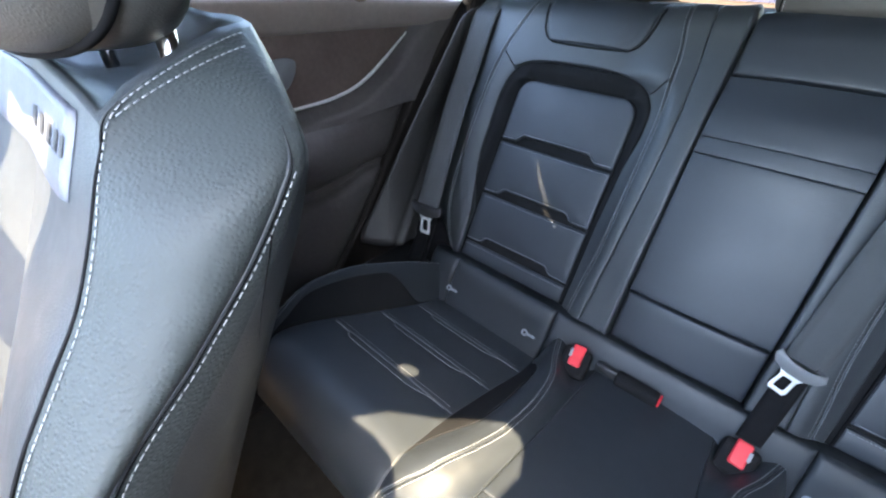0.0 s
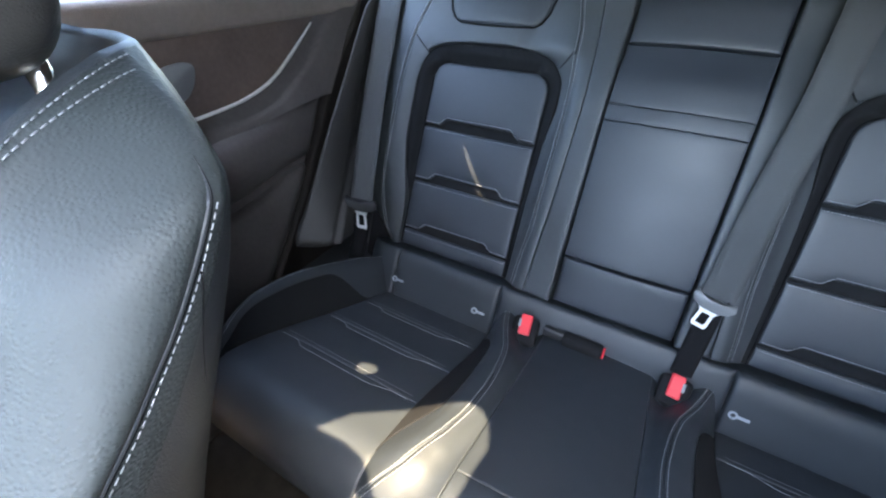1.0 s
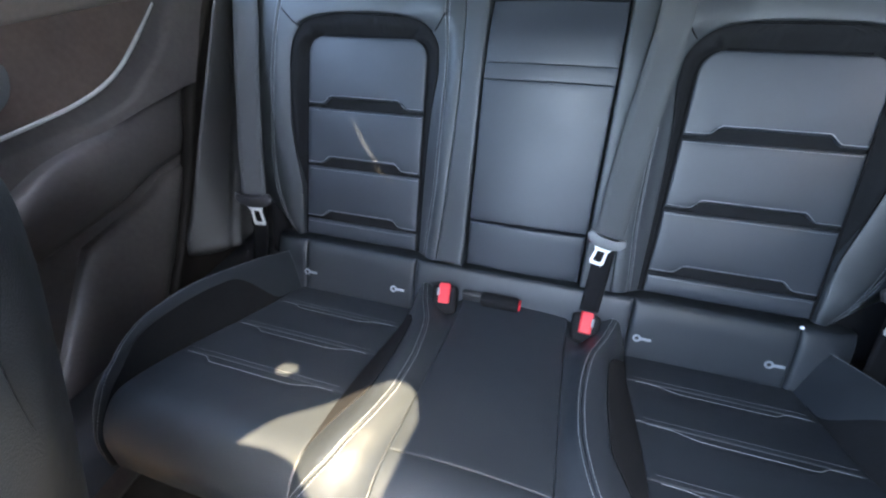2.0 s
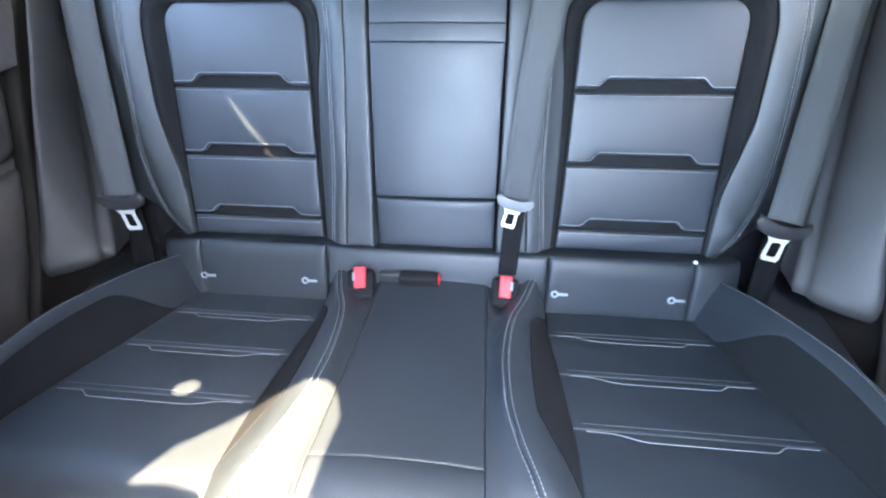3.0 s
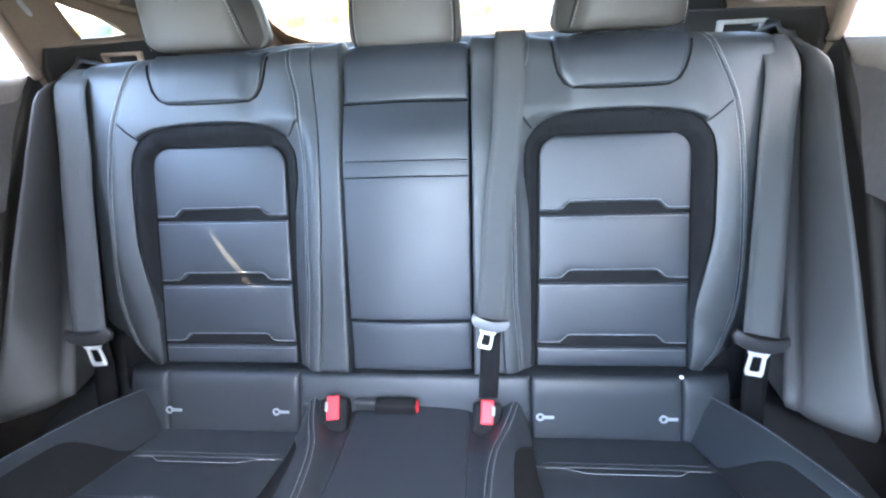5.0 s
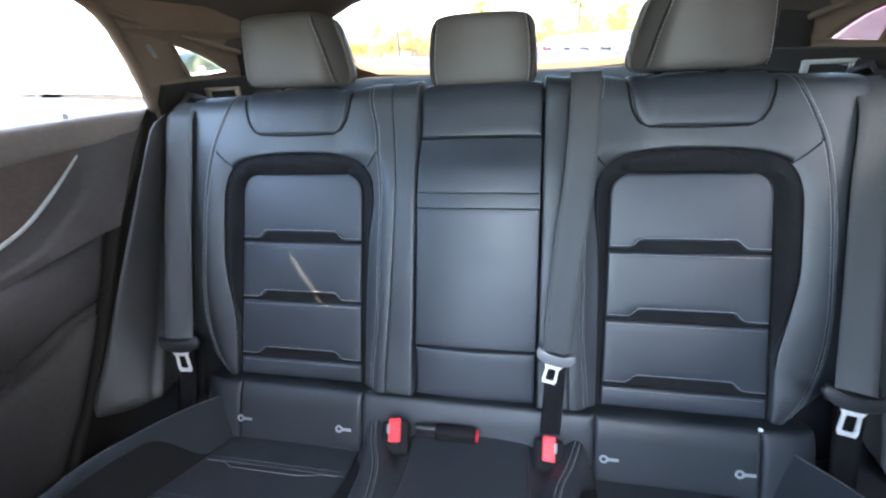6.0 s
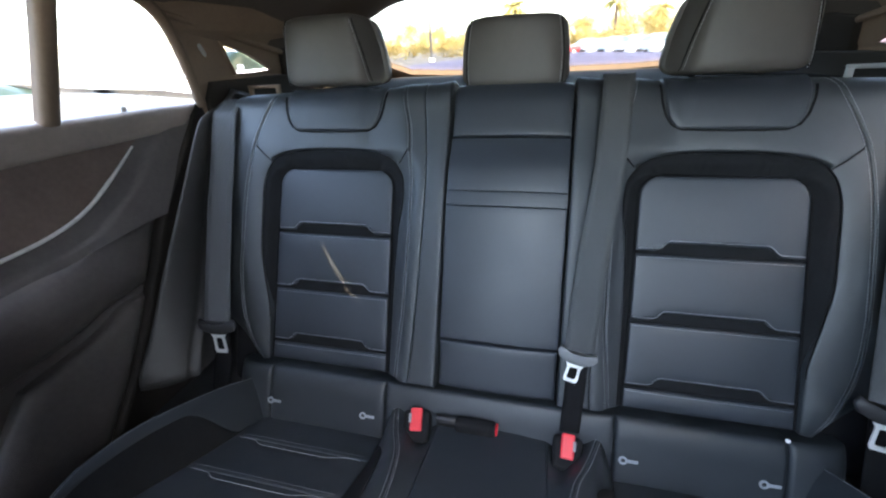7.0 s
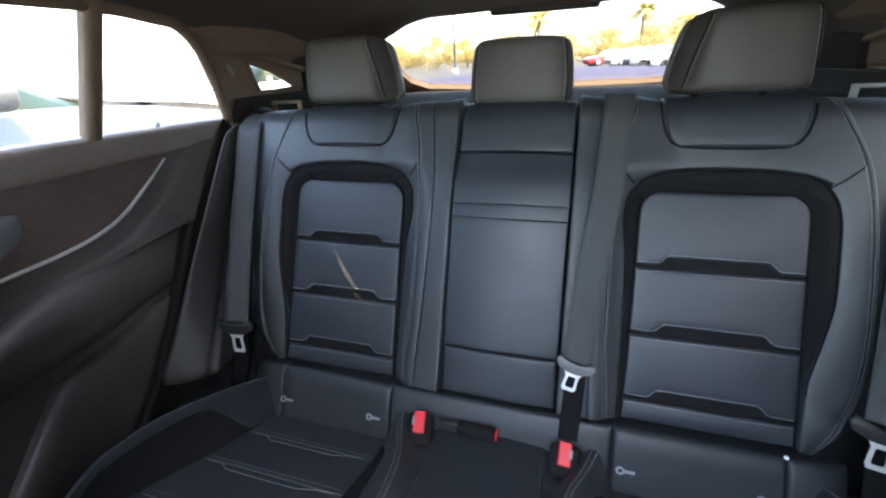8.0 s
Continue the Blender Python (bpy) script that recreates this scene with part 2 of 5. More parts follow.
def from_grid(rows, close_u=False, close_v=False):
    """A bmesh from rows of points."""
    bm = bmesh.new()
    vs = [[bm.verts.new(p) for p in r] for r in rows]
    nr, nc = len(vs), len(vs[0])
    for i in range(nr - (0 if close_v else 1)):
        for j in range(nc - (0 if close_u else 1)):
            a, b, c, d = vs[i][j], vs[i][(j + 1) % nc], vs[(i + 1) % nr][(j + 1) % nc], vs[(i + 1) % nr][j]
            bm.faces.new((a, b, c, d))
    return bm


def stops(length, edge, step):
    """Parameters 0..1 along a length, dense in the rolled edge at both ends."""
    e = [edge * k / length for k in (0.0, 0.08, 0.25, 0.55, 1.0)]
    if e[-1] > 0.45:
        e = [0.0, 0.04, 0.12, 0.25, 0.42]
    n = max(2, int((1 - 2 * e[-1]) * length / step))
    mid = [lerp(e[-1], 1 - e[-1], k / n) for k in range(1, n)]
    return e + mid + [1 - v for v in reversed(e)]


def panel(place, left, right, bottom, top, depth, edge=0.006, drop=None, thick=0.02, step=0.012, pillow=0.0, crease=None):
    """A padded panel. left/right give x for a height v, bottom/top give v for a share s of the width; depth(x, v) is the proud surface;
    its rim rolls down over edge and ends in a skirt. place(x, v, d) puts it in the world."""
    drop = edge if drop is None else drop
    vm = (bottom(0.5) + top(0.5)) / 2
    w, h = abs(right(vm) - left(vm)), abs(top(0.5) - bottom(0.5))
    ss, ts = stops(w, edge, step), stops(h, edge, step)
    rows = []
    for t in ts:
        row = []
        for s in ss:
            v = lerp(bottom(s), top(s), t)
            xl, xr = left(v), right(v)
            x = lerp(xl, xr, s)
            d = min(abs(x - xl), abs(xr - x), abs(v - bottom(s)), abs(top(s) - v))
            z = depth(x, v)
            if d < edge:
                k = 1 - d / edge
                z -= drop * (1 - math.sqrt(max(0.0, 1 - k * k)))
            if pillow:
                z += pillow * math.sin(math.pi * s) ** 0.5 * math.sin(math.pi * t) ** 0.5 if 0 < s < 1 and 0 < t < 1 else 0
            if crease:
                z += crease(x, v)
            row.append((x, v, z))
        rows.append(row)
    front = [[place(*p) for p in r] for r in rows]
    full = [[place(x, v, z - thick) for x, v, z in rows[0]]] + front + [[place(x, v, z - thick) for x, v, z in rows[-1]]]
    idx = [0] + list(range(len(rows))) + [len(rows) - 1]
    out = []
    for n, r in enumerate(full):
        a, b = rows[idx[n]][0], rows[idx[n]][-1]
        out.append([place(a[0], a[1], a[2] - thick)] + r + [place(b[0], b[1], b[2] - thick)])
    return from_grid(out)


def tube(points, radius, sides=6, closed=False, taper=None):
    """A round tube along points."""
    pts = [Vector(p) for p in points]
    n = len(pts)
    rows = []
    up = Vector((0.13, 0.21, 0.97))
    for i, p in enumerate(pts):
        a = pts[(i - 1) % n] if (closed or i > 0) else p
        b = pts[(i + 1) % n] if (closed or i < n - 1) else p
        d = (b - a).normalized()
        s = d.cross(up)
        s = s.normalized() if s.length > 1e-4 else d.orthogonal().normalized()
        u = s.cross(d)
        r = radius * (taper(i / (n - 1)) if taper else 1)
        rows.append([p + (s * math.cos(2 * math.pi * k / sides) + u * math.sin(2 * math.pi * k / sides)) * r for k in range(sides)])
    bm = from_grid(rows, close_u=True, close_v=closed)
    if not closed:
        bm.verts.ensure_lookup_table()
        bm.faces.new(list(reversed([bm.verts[k] for k in range(sides)])))
        bm.faces.new([bm.verts[(n - 1) * sides + k] for k in range(sides)])
    return bm


def merge(bms):
    """Joins bmeshes of one part."""
    verts, faces = [], []
    for bm in bms:
        base = len(verts)
        bm.verts.index_update()
        verts += [v.co.copy() for v in bm.verts]
        faces += [[base + v.index for v in f.verts] for f in bm.faces]
        bm.free()
    me = bpy.data.meshes.new("tmp")
    me.from_pydata(verts, [], faces)
    out = bmesh.new()
    out.from_mesh(me)
    bpy.data.meshes.remove(me)
    return out


def resample(points, step):
    pts = [Vector(p) for p in points]
    out, carry = [pts[0]], 0.0
    for a, b in zip(pts, pts[1:]):
        d = (b - a).length
        if d < 1e-9:
            continue
        t = step - carry
        while t <= d:
            out.append(a.lerp(b, t / d))
            t += step
        carry = (carry + d) % step
    return out


def stitches(points, stitch=0.0045, gap=0.0022, radius=0.0007):
    """A row of thread stitches along a line."""
    pts = resample(points, (stitch + gap) / 6)
    bms = []
    k = int(6 * stitch / (stitch + gap))
    for i in range(0, len(pts) - k, 6):
        seg = [pts[i], pts[i + k // 2], pts[i + k]]
        bms.append(tube(seg, radius, 4))
    return merge(bms)


def box(size, at=(0, 0, 0), bevel=0.0, segments=2, turn=None):
    bm = bmesh.new()
    bmesh.ops.create_cube(bm, size=1.0)
    for v in bm.verts:
        v.co = Vector((v.co.x * size[0], v.co.y * size[1], v.co.z * size[2]))
    if bevel:
        bmesh.ops.bevel(bm, geom=bm.edges[:], offset=bevel, segments=segments, profile=0.5, affect="EDGES")
    m = Matrix.Translation(at) @ (turn if turn else Matrix.Identity(4))
    bm.transform(m)
    return bm


def extruded(outline, depth, place, bevel=0.0):
    """A flat outline in 2D given thickness: place(a, b, c) puts it in the world, c from 0 to depth."""
    n = len(outline)
    cx, cy = sum(p[0] for p in outline) / n, sum(p[1] for p in outline) / n
    rows = []
    for c, k in ((0, 0.0), (0, 1.0), (0, 1.0), (depth - bevel, 1.0), (depth, 1.0), (depth, 0.0)):
        sh = bevel if (c == depth and k == 1.0) else 0.0
        row = []
        for a, b in outline:
            d = math.hypot(a - cx, b - cy) or 1
            f = k * (1 - sh / d)
            row.append(place(cx + (a - cx) * f, cy + (b - cy) * f, c))
        rows.append(row)
    bm = from_grid(rows, close_u=True)
    bmesh.ops.remove_doubles(bm, verts=bm.verts[:], dist=1e-6)
    return bm


def ring(outer, inner, depth, place):
    """A flat ring between two outlines of equal count, given thickness."""
    rows = [[place(a, b, c) for a, b in o] for o, c in ((outer, 0), (outer, depth), (inner, depth), (inner, 0))]
    return from_grid(rows, close_u=True, close_v=True)


def facing(bm, place, x, v):
    """Turns the faces so that they look along growing depth."""
    way = Vector(place(x, v, 0.05)) - Vector(place(x, v, 0.0))
    bm.normal_update()
    total = sum(f.normal.dot(way) * f.calc_area() for f in bm.faces)
    if total < 0:
        bmesh.ops.reverse_faces(bm, faces=bm.faces[:])
    return bm


def side_panel(m, place, a, b, bottom, top, depth, **more):
    """panel() for the side m (-1 left, 1 right); a is its edge near the car's middle, b its outer edge, s runs from a to b."""
    if m > 0:
        bm = panel(place, a, b, bottom, top, depth, **more)
    else:
        bm = panel(place, lambda v: -b(v), lambda v: -a(v), lambda s: bottom(1 - s), lambda s: top(1 - s), lambda x, v: depth(-x, v), **more)
    vm = (bottom(0.5) + top(0.5)) / 2
    return facing(bm, place, m * (a(vm) + b(vm)) / 2, vm)


def const(c):
    return lambda *_: c


# ---------------------------------------------------------------- rear bench: two frames of reference
RAKE = math.atan(0.44)
BV, BN = Vector((0, math.sin(RAKE), math.cos(RAKE))), Vector((0, -math.cos(RAKE), math.sin(RAKE)))
B0 = Vector((0, 0.04, 0.033 + Z0))
CU, CN = Vector((0, -0.941, 0.339)), Vector((0, 0.339, 0.941))
C0 = Vector((0, -0.015, -0.03 + Z0))


def on_back(x, v, d):
    """A point on the backrest: x across, v up the slope, d proud of the insert. Its top edge rolls to the rear."""
    top, r = 0.606, 0.030
    if v <= top:
        p = B0 + BV * v + BN * d
    else:
        a = min((v - top) / r, 2.2)
        p = B0 + BV * top + BN * -r + (r + d) * (BN * math.cos(a) + BV * math.sin(a))
    return Vector((x, p.y, p.z))


def on_cushion(x, u, d):
    """A point on the cushion: x across, u towards the front, d proud of the insert. Its front edge rolls down."""
    u1, r, full = 0.405, 0.062, 1.75
    if u <= u1:
        p = C0 + CU * u + CN * d
    else:
        c = C0 + CU * u1 - CN * r
        a = min((u - u1) / r, full)
        p = c + (r + d) * (CN * math.cos(a) + CU * math.sin(a))
        rest = u - u1 - full * r
        if rest > 0:
            p += (CU * math.cos(full) - CN * math.sin(full)) * rest
    return Vector((x, p.y, p.z))


# outlines of one seat's backrest, counted from the car's middle
def round_in(v, top=0.474, r=0.036):
    """How far a rounded upper corner has drawn in at v."""
    k = max(0.0, min(r, v - (top - r)))
    return r - math.sqrt(r * r - k * k)


INS_LOW, INS_HIGH = table([(0.0, 0.235), (0.2, 0.238), (0.45, 0.239)]), table([(0.0, 0.511), (0.2, 0.508), (0.45, 0.504)])
INS_IN = lambda v: INS_LOW(v) + round_in(v)
INS_OUT = lambda v: INS_HIGH(v) - round_in(v)
SU_IN = table([(0.0, 0.224), (0.2, 0.223), (0.34, 0.219), (0.42, 0.211), (0.455, 0.213), (0.485, 0.229), (0.503, 0.255), (0.513, 0.30)])
SU_OUT = table([(0.0, 0.513), (0.08, 0.513), (0.15, 0.514), (0.19, 0.521), (0.23, 0.530), (0.31, 0.542), (0.42, 0.541), (0.46, 0.534), (0.49, 0.516), (0.505, 0.487), (0.513, 0.44)])
SEAM_IN = table([(0.0, 0.206), (0.06, 0.204), (0.2, 0.192), (0.4, 0.190), (0.54, 0.197), (0.62, 0.214), (0.66, 0.222)])
SEAM_STRIP = table([(0.0, 0.177), (0.05, 0.174), (0.25, 0.163), (0.44, 0.157), (0.62, 0.172), (0.66, 0.176)])
SEAM_OUT = table([(-0.04, 0.520), (0.02, 0.532), (0.055, 0.544), (0.095, 0.558), (0.15, 0.576), (0.20, 0.584), (0.26, 0.587), (0.37, 0.584), (0.455, 0.577), (0.52, 0.567), (0.58, 0.545), (0.63, 0.518), (0.66, 0.50)])
GROOVES = (0.338, 0.211, 0.088)


def back_depth(x, v):
    """How far the leather stands proud of the insert."""
    x = abs(x)
    high = smooth(0.42, 0.6, v)
    if x < SEAM_STRIP(v):
        return lerp(0.040, 0.022, high) + 0.004 * smooth(0.157, 0.12, x)
    if x < SU_IN(v):
        t = (SU_IN(v) - x) / (SU_IN(v) - SEAM_STRIP(v))
        return lerp(0.010, lerp(0.040, 0.022, high), smooth(0, 0.8, t))
    if x < SU_OUT(v):
        return lerp(0.010, 0.014, high)
    if x < SEAM_OUT(v):
        t = (x - SU_OUT(v)) / max(0.004, SEAM_OUT(v) - SU_OUT(v))
        return lerp(0.012, lerp(0.019, 0.013, high), math.sin(min(1, t) * math.pi / 2)) - 0.030 * (1 - smooth(0.0, 0.10, v)) * min(1, t)
    t = x - SEAM_OUT(v)
    d0 = lerp(0.019, 0.013, high) - 0.030 * (1 - smooth(0.0, 0.10, v))
    steep = d0 - 1.0 * t - 9.0 * t * t
    q = min(1.0, t / max(0.02, 0.612 - SEAM_OUT(v)))
    soft = lerp(d0, 0.010, 1 - (1 - q) ** 1.6) - 0.3 * max(0.0, x - 0.612)
    return lerp(steep, soft, smooth(0.03, 0.15, v))


def suede_depth(x, v):
    x = abs(x)
    e = min(x - INS_IN(v), INS_OUT(v) - x, 0.474 - v)
    crease = 0.0011 * math.sin(x * 330 + 9 * math.sin(x * 41)) * smooth(0.470, 0.490, v) * smooth(0.26, 0.29, x) * (1 - smooth(0.46, 0.50, x))
    return lerp(-0.008, 0.011, smooth(0.0, 0.03, -e + 0.004)) + crease


def step_edge(s, rise=0.015):
    """The stepped lower edge of an insert tile: a raised middle between short slopes."""
    return rise * smooth(0.13, 0.21, s) * (1 - smooth(0.79, 0.87, s))


bench = thing("rear_bench", "black leather rear bench with two bucket seats and stitched inserts", "car seat", at=(0, 0, 0.22))
SIDES = ((-1, "passenger"), (1, "driver"))
for m, _ in SIDES:
    back = part("backrest", side_panel(m, on_back, SU_IN, SU_OUT, const(0.043), const(0.513), suede_depth, edge=0.003, thick=0.03, step=0.0045), SUEDE, bench, "black suede backrest border")
    vs = [(GROOVES[0] + 0.001, 0.474)] + [(GROOVES[i + 1] + 0.001, GROOVES[i] - 0.006) for i in range(2)] + [(0.045, GROOVES[2] - 0.006)]
    for n, (v0, v1) in enumerate(vs):
        low = (lambda s, v0=v0: v0 + step_edge(s)) if n < 3 else const(v0)
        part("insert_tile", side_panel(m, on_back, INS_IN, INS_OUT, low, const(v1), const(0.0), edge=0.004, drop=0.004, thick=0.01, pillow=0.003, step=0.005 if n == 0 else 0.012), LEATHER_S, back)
    part("outer_bolster", side_panel(m, on_back, SU_OUT, SEAM_OUT, lambda s: lerp(0.044, 0.036, s), lambda s: lerp(0.487, 0.527, s), back_depth, edge=0.004, thick=0.03), LEATHER, bench)
    part("inner_bolster", side_panel(m, on_back, SEAM_IN, SU_IN, const(0.044), lambda s: lerp(0.512, 0.487, s), back_depth, edge=0.004, thick=0.03, step=0.006), LEATHER, bench)

    def arch(s):
        """The lower edge of the yoke, over the suede arch."""
        k = table([(0.0, 0.514), (0.078, 0.4865), (0.10, 0.4885), (0.164, 0.504), (0.288, 0.5135), (0.45, 0.5165), (0.671, 0.5135), (0.80, 0.5055), (0.879, 0.4905), (0.893, 0.4885), (1.0, 0.528)])
        return k(s) + 0.001
    part("yoke", side_panel(m, on_back, SEAM_IN, SEAM_OUT, arch, const(0.675), back_depth, edge=0.004, thick=0.03), LEATHER, bench)
    part("shoulder_pad", side_panel(m, on_back, table([(0.553, 0.300), (0.558, 0.285), (0.575, 0.273), (0.60, 0.267), (0.66, 0.258)]),
                                   table([(0.553, 0.452), (0.558, 0.466), (0.575, 0.478), (0.60, 0.483), (0.66, 0.492)]), const(0.553), const(0.66),
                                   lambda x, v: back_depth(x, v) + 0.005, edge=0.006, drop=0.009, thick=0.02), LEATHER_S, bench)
    part("bolster_flank", side_panel(m, on_back, SEAM_OUT, lambda v: lerp(SEAM_OUT(v) + 0.055, 0.632, smooth(0.03, 0.15, v)), const(0.034), const(0.665), back_depth, edge=0.004, thick=0.05), LEATHER, bench)
    part("wing", side_panel(m, on_back, SEAM_STRIP, SEAM_IN, const(0.044), const(0.67), back_depth, edge=0.003, thick=0.03, step=0.008), LEATHER, bench)
    part("wing_strip", side_panel(m, on_back, const(0.117), SEAM_STRIP, const(0.044), const(0.668), back_depth, edge=0.005, thick=0.05, step=0.008), LEATHER, bench)
    # thread: the double seams of the bolsters
    for f, off in ((SEAM_OUT, -0.005), (SEAM_OUT, 0.005), (SEAM_IN, 0.004), (SEAM_IN, -0.004)):
        pts = [on_back(m * (f(v) + off), v, back_depth(f(v) + off, v) + 0.0003) for v in span(0.05, 0.64, 80)]
        part("stitching", stitches(pts, 0.0046, 0.0014, 0.0005), THREAD, bench, "grey contrast stitching")
    for n, (v0, v1) in enumerate(vs):
        if n < 3:
            pts = [on_back(m * lerp(INS_IN(v0) + 0.004, INS_OUT(v0) - 0.004, s), v0 + step_edge(s) + 0.004, 0.0035) for s in span(0, 1, 60)]
            part("stitching", tube(pts, 0.0007, 4), THREAD, bench)
            v2 = v0 - 0.008
            pts = [on_back(m * lerp(INS_IN(v2) + 0.004, INS_OUT(v2) - 0.004, s), v2 - 0.0035, 0.0032) for s in span(0, 1, 40)]
            part("stitching", stitches(pts, 0.003, 0.002, 0.0005), THREAD, bench)

def seam(points, name="seam", parent=None, r=0.0013):
    """A pressed seam line."""
    return part(name, tube(points, r, 5), GAP, parent or bench)


for m, _ in SIDES:
    for ends in (((0.521, 0.488), (0.540, 0.503), (0.561, 0.522)), ((0.2235, 0.487), (0.212, 0.498), (0.198, 0.515))):
        pts = resample([Vector((x, v, 0)) for x, v in ends], 0.003)
        seam([on_back(m * p.x, p.y, back_depth(p.x, p.y) + 0.0002) for p in pts])
    pad = [(0.257, 0.625), (0.262, 0.600), (0.2685, 0.578), (0.279, 0.562), (0.297, 0.5535), (0.33, 0.5515), (0.375, 0.551), (0.42, 0.5515), (0.455, 0.5535), (0.472, 0.562), (0.4825, 0.578), (0.488, 0.600), (0.493, 0.625)]
    pts = resample([Vector((x, v, 0)) for x, v in pad], 0.004)
    seam([on_back(m * p.x, p.y, back_depth(p.x, p.y) + 0.0006) for p in pts], r=0.0020)
    for f, k in ((INS_IN, -0.0012), (INS_OUT, 0.0012)):
        seam([on_back(m * (f(v) + k), v, -0.002) for v in span(0.047, 0.472, 60)], r=0.0022)
    seam([on_back(m * x, 0.4752, -0.002) for x in span(INS_IN(0.474), INS_OUT(0.474), 20)], r=0.0022)
    arch_pts = [(SU_IN(v), v) for v in span(0.40, 0.512, 24)] + [(x, 0.514) for x in span(0.31, 0.43, 8)] + [(SU_OUT(v), v) for v in span(0.512, 0.14, 40)]
    seam([on_back(m * x, v, back_depth(x, v) + 0.0002) for x, v in arch_pts], r=0.0012)

# fold-down armrest between the seats
arm_depth = table([(0.0, 0.030), (0.1, 0.040), (0.2, 0.046), (0.4, 0.050), (0.47, 0.046), (0.54, 0.028), (0.65, 0.022)])


def mid_panel(v0, v1, depth, place=on_back, half=0.1125, **more):
    bm = panel(place, const(-half), const(half), const(v0), const(v1), lambda x, v: depth(v) - 0.6 * x * x, **more)
    return facing(bm, place, 0, (v0 + v1) / 2)


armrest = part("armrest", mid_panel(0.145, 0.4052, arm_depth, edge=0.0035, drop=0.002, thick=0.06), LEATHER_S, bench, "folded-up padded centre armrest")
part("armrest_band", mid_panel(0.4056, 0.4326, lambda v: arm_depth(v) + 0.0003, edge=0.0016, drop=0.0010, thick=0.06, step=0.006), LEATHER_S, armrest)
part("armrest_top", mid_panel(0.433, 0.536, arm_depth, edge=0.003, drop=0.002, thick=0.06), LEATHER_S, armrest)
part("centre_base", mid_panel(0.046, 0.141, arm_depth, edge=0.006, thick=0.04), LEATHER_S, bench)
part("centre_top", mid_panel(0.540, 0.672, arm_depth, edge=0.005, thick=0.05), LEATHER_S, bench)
core = [[on_back(x, v, d) for x in (-0.63, -0.3, 0.0, 0.3, 0.63)] for v, d in ((-0.1, -0.03), (0.3, -0.025), (0.63, -0.02), (0.70, -0.03))]
part("back_core", facing(from_grid(core), on_back, 0, 0.3), GAP, bench)

# ---------------------------------------------------------------- cushion
C_INS_OUT = table([(-0.02, 0.503), (0.1, 0.512), (0.2, 0.525), (0.3, 0.541), (0.37, 0.547), (0.42, 0.544), (0.46, 0.533), (0.52, 0.521), (0.66, 0.516)])
C_INS_IN = table([(-0.02, 0.226), (0.1, 0.219), (0.2, 0.222), (0.3, 0.223), (0.4, 0.217), (0.5, 0.212)])
CREST_IN = table([(-0.05, 0.205), (0.0, 0.195), (0.02, 0.189), (0.073, 0.171), (0.13, 0.148), (0.188, 0.137), (0.25, 0.132), (0.3, 0.133), (0.36, 0.143), (0.42, 0.166), (0.455, 0.190), (0.48, 0.204), (0.56, 0.206)])
CREST_OUT = table([(-0.02, 0.538), (0.0, 0.543), (0.09, 0.564), (0.145, 0.575), (0.19, 0.583), (0.237, 0.591), (0.28, 0.595), (0.32, 0.595), (0.36, 0.587), (0.39, 0.575), (0.42, 0.558), (0.46, 0.541), (0.52, 0.530), (0.66, 0.525)])
H_IN = table([(-0.05, 0.070), (0.0, 0.071), (0.05, 0.066), (0.1, 0.061), (0.2, 0.054), (0.3, 0.045), (0.38, 0.034), (0.45, 0.012), (0.5, 0.006), (0.6, 0.005)])
CENTRE = table([(0.0, 0.060), (0.03, 0.055), (0.1, 0.046), (0.2, 0.038), (0.4, 0.026), (0.46, 0.024), (0.6, 0.024)])
H_OUT = table([(-0.02, 0.082), (0.1, 0.090), (0.2, 0.088), (0.3, 0.072), (0.37, 0.05), (0.43, 0.024), (0.48, 0.008), (0.6, 0.004)])
C_GROOVES = (0.090, 0.197, 0.307)


def cushion_depth(x, u):
    x = abs(x)
    mid = CENTRE(u) - 0.004
    if x < 0.104:
        return mid
    if x < CREST_IN(u):
        t = (x - 0.104) / max(0.004, CREST_IN(u) - 0.104)
        return lerp(mid, max(H_IN(u), mid - 0.018), math.sin(min(1, t) * math.pi / 2)) - (0.008 + 0.020 * (1 - smooth(0.04, 0.13, u))) * math.sin(math.pi * min(1, t * 1.3)) * (t < 0.77)
    if x < C_INS_IN(u):
        t = (C_INS_IN(u) - x) / max(0.004, C_INS_IN(u) - CREST_IN(u))
        return H_IN(u) * math.sin(min(1, t) * math.pi / 2) ** 1.2
    if x < C_INS_OUT(u):
        return 0.0
    if x < CREST_OUT(u):
        t = (x - C_INS_OUT(u)) / max(0.004, CREST_OUT(u) - C_INS_OUT(u))
        return H_OUT(u) * math.sin(min(1, t) * math.pi / 2) ** 1.1
    t = x - CREST_OUT(u)
    return H_OUT(u) - 1.2 * t - 12 * t * t


def share(u, lo, hi, k):
    """How much of the bolster's flank the suede covers at u."""
    return k * smooth(lo, lo + 0.1, u) * (1 - smooth(hi - 0.12, hi, u)) + 0.02


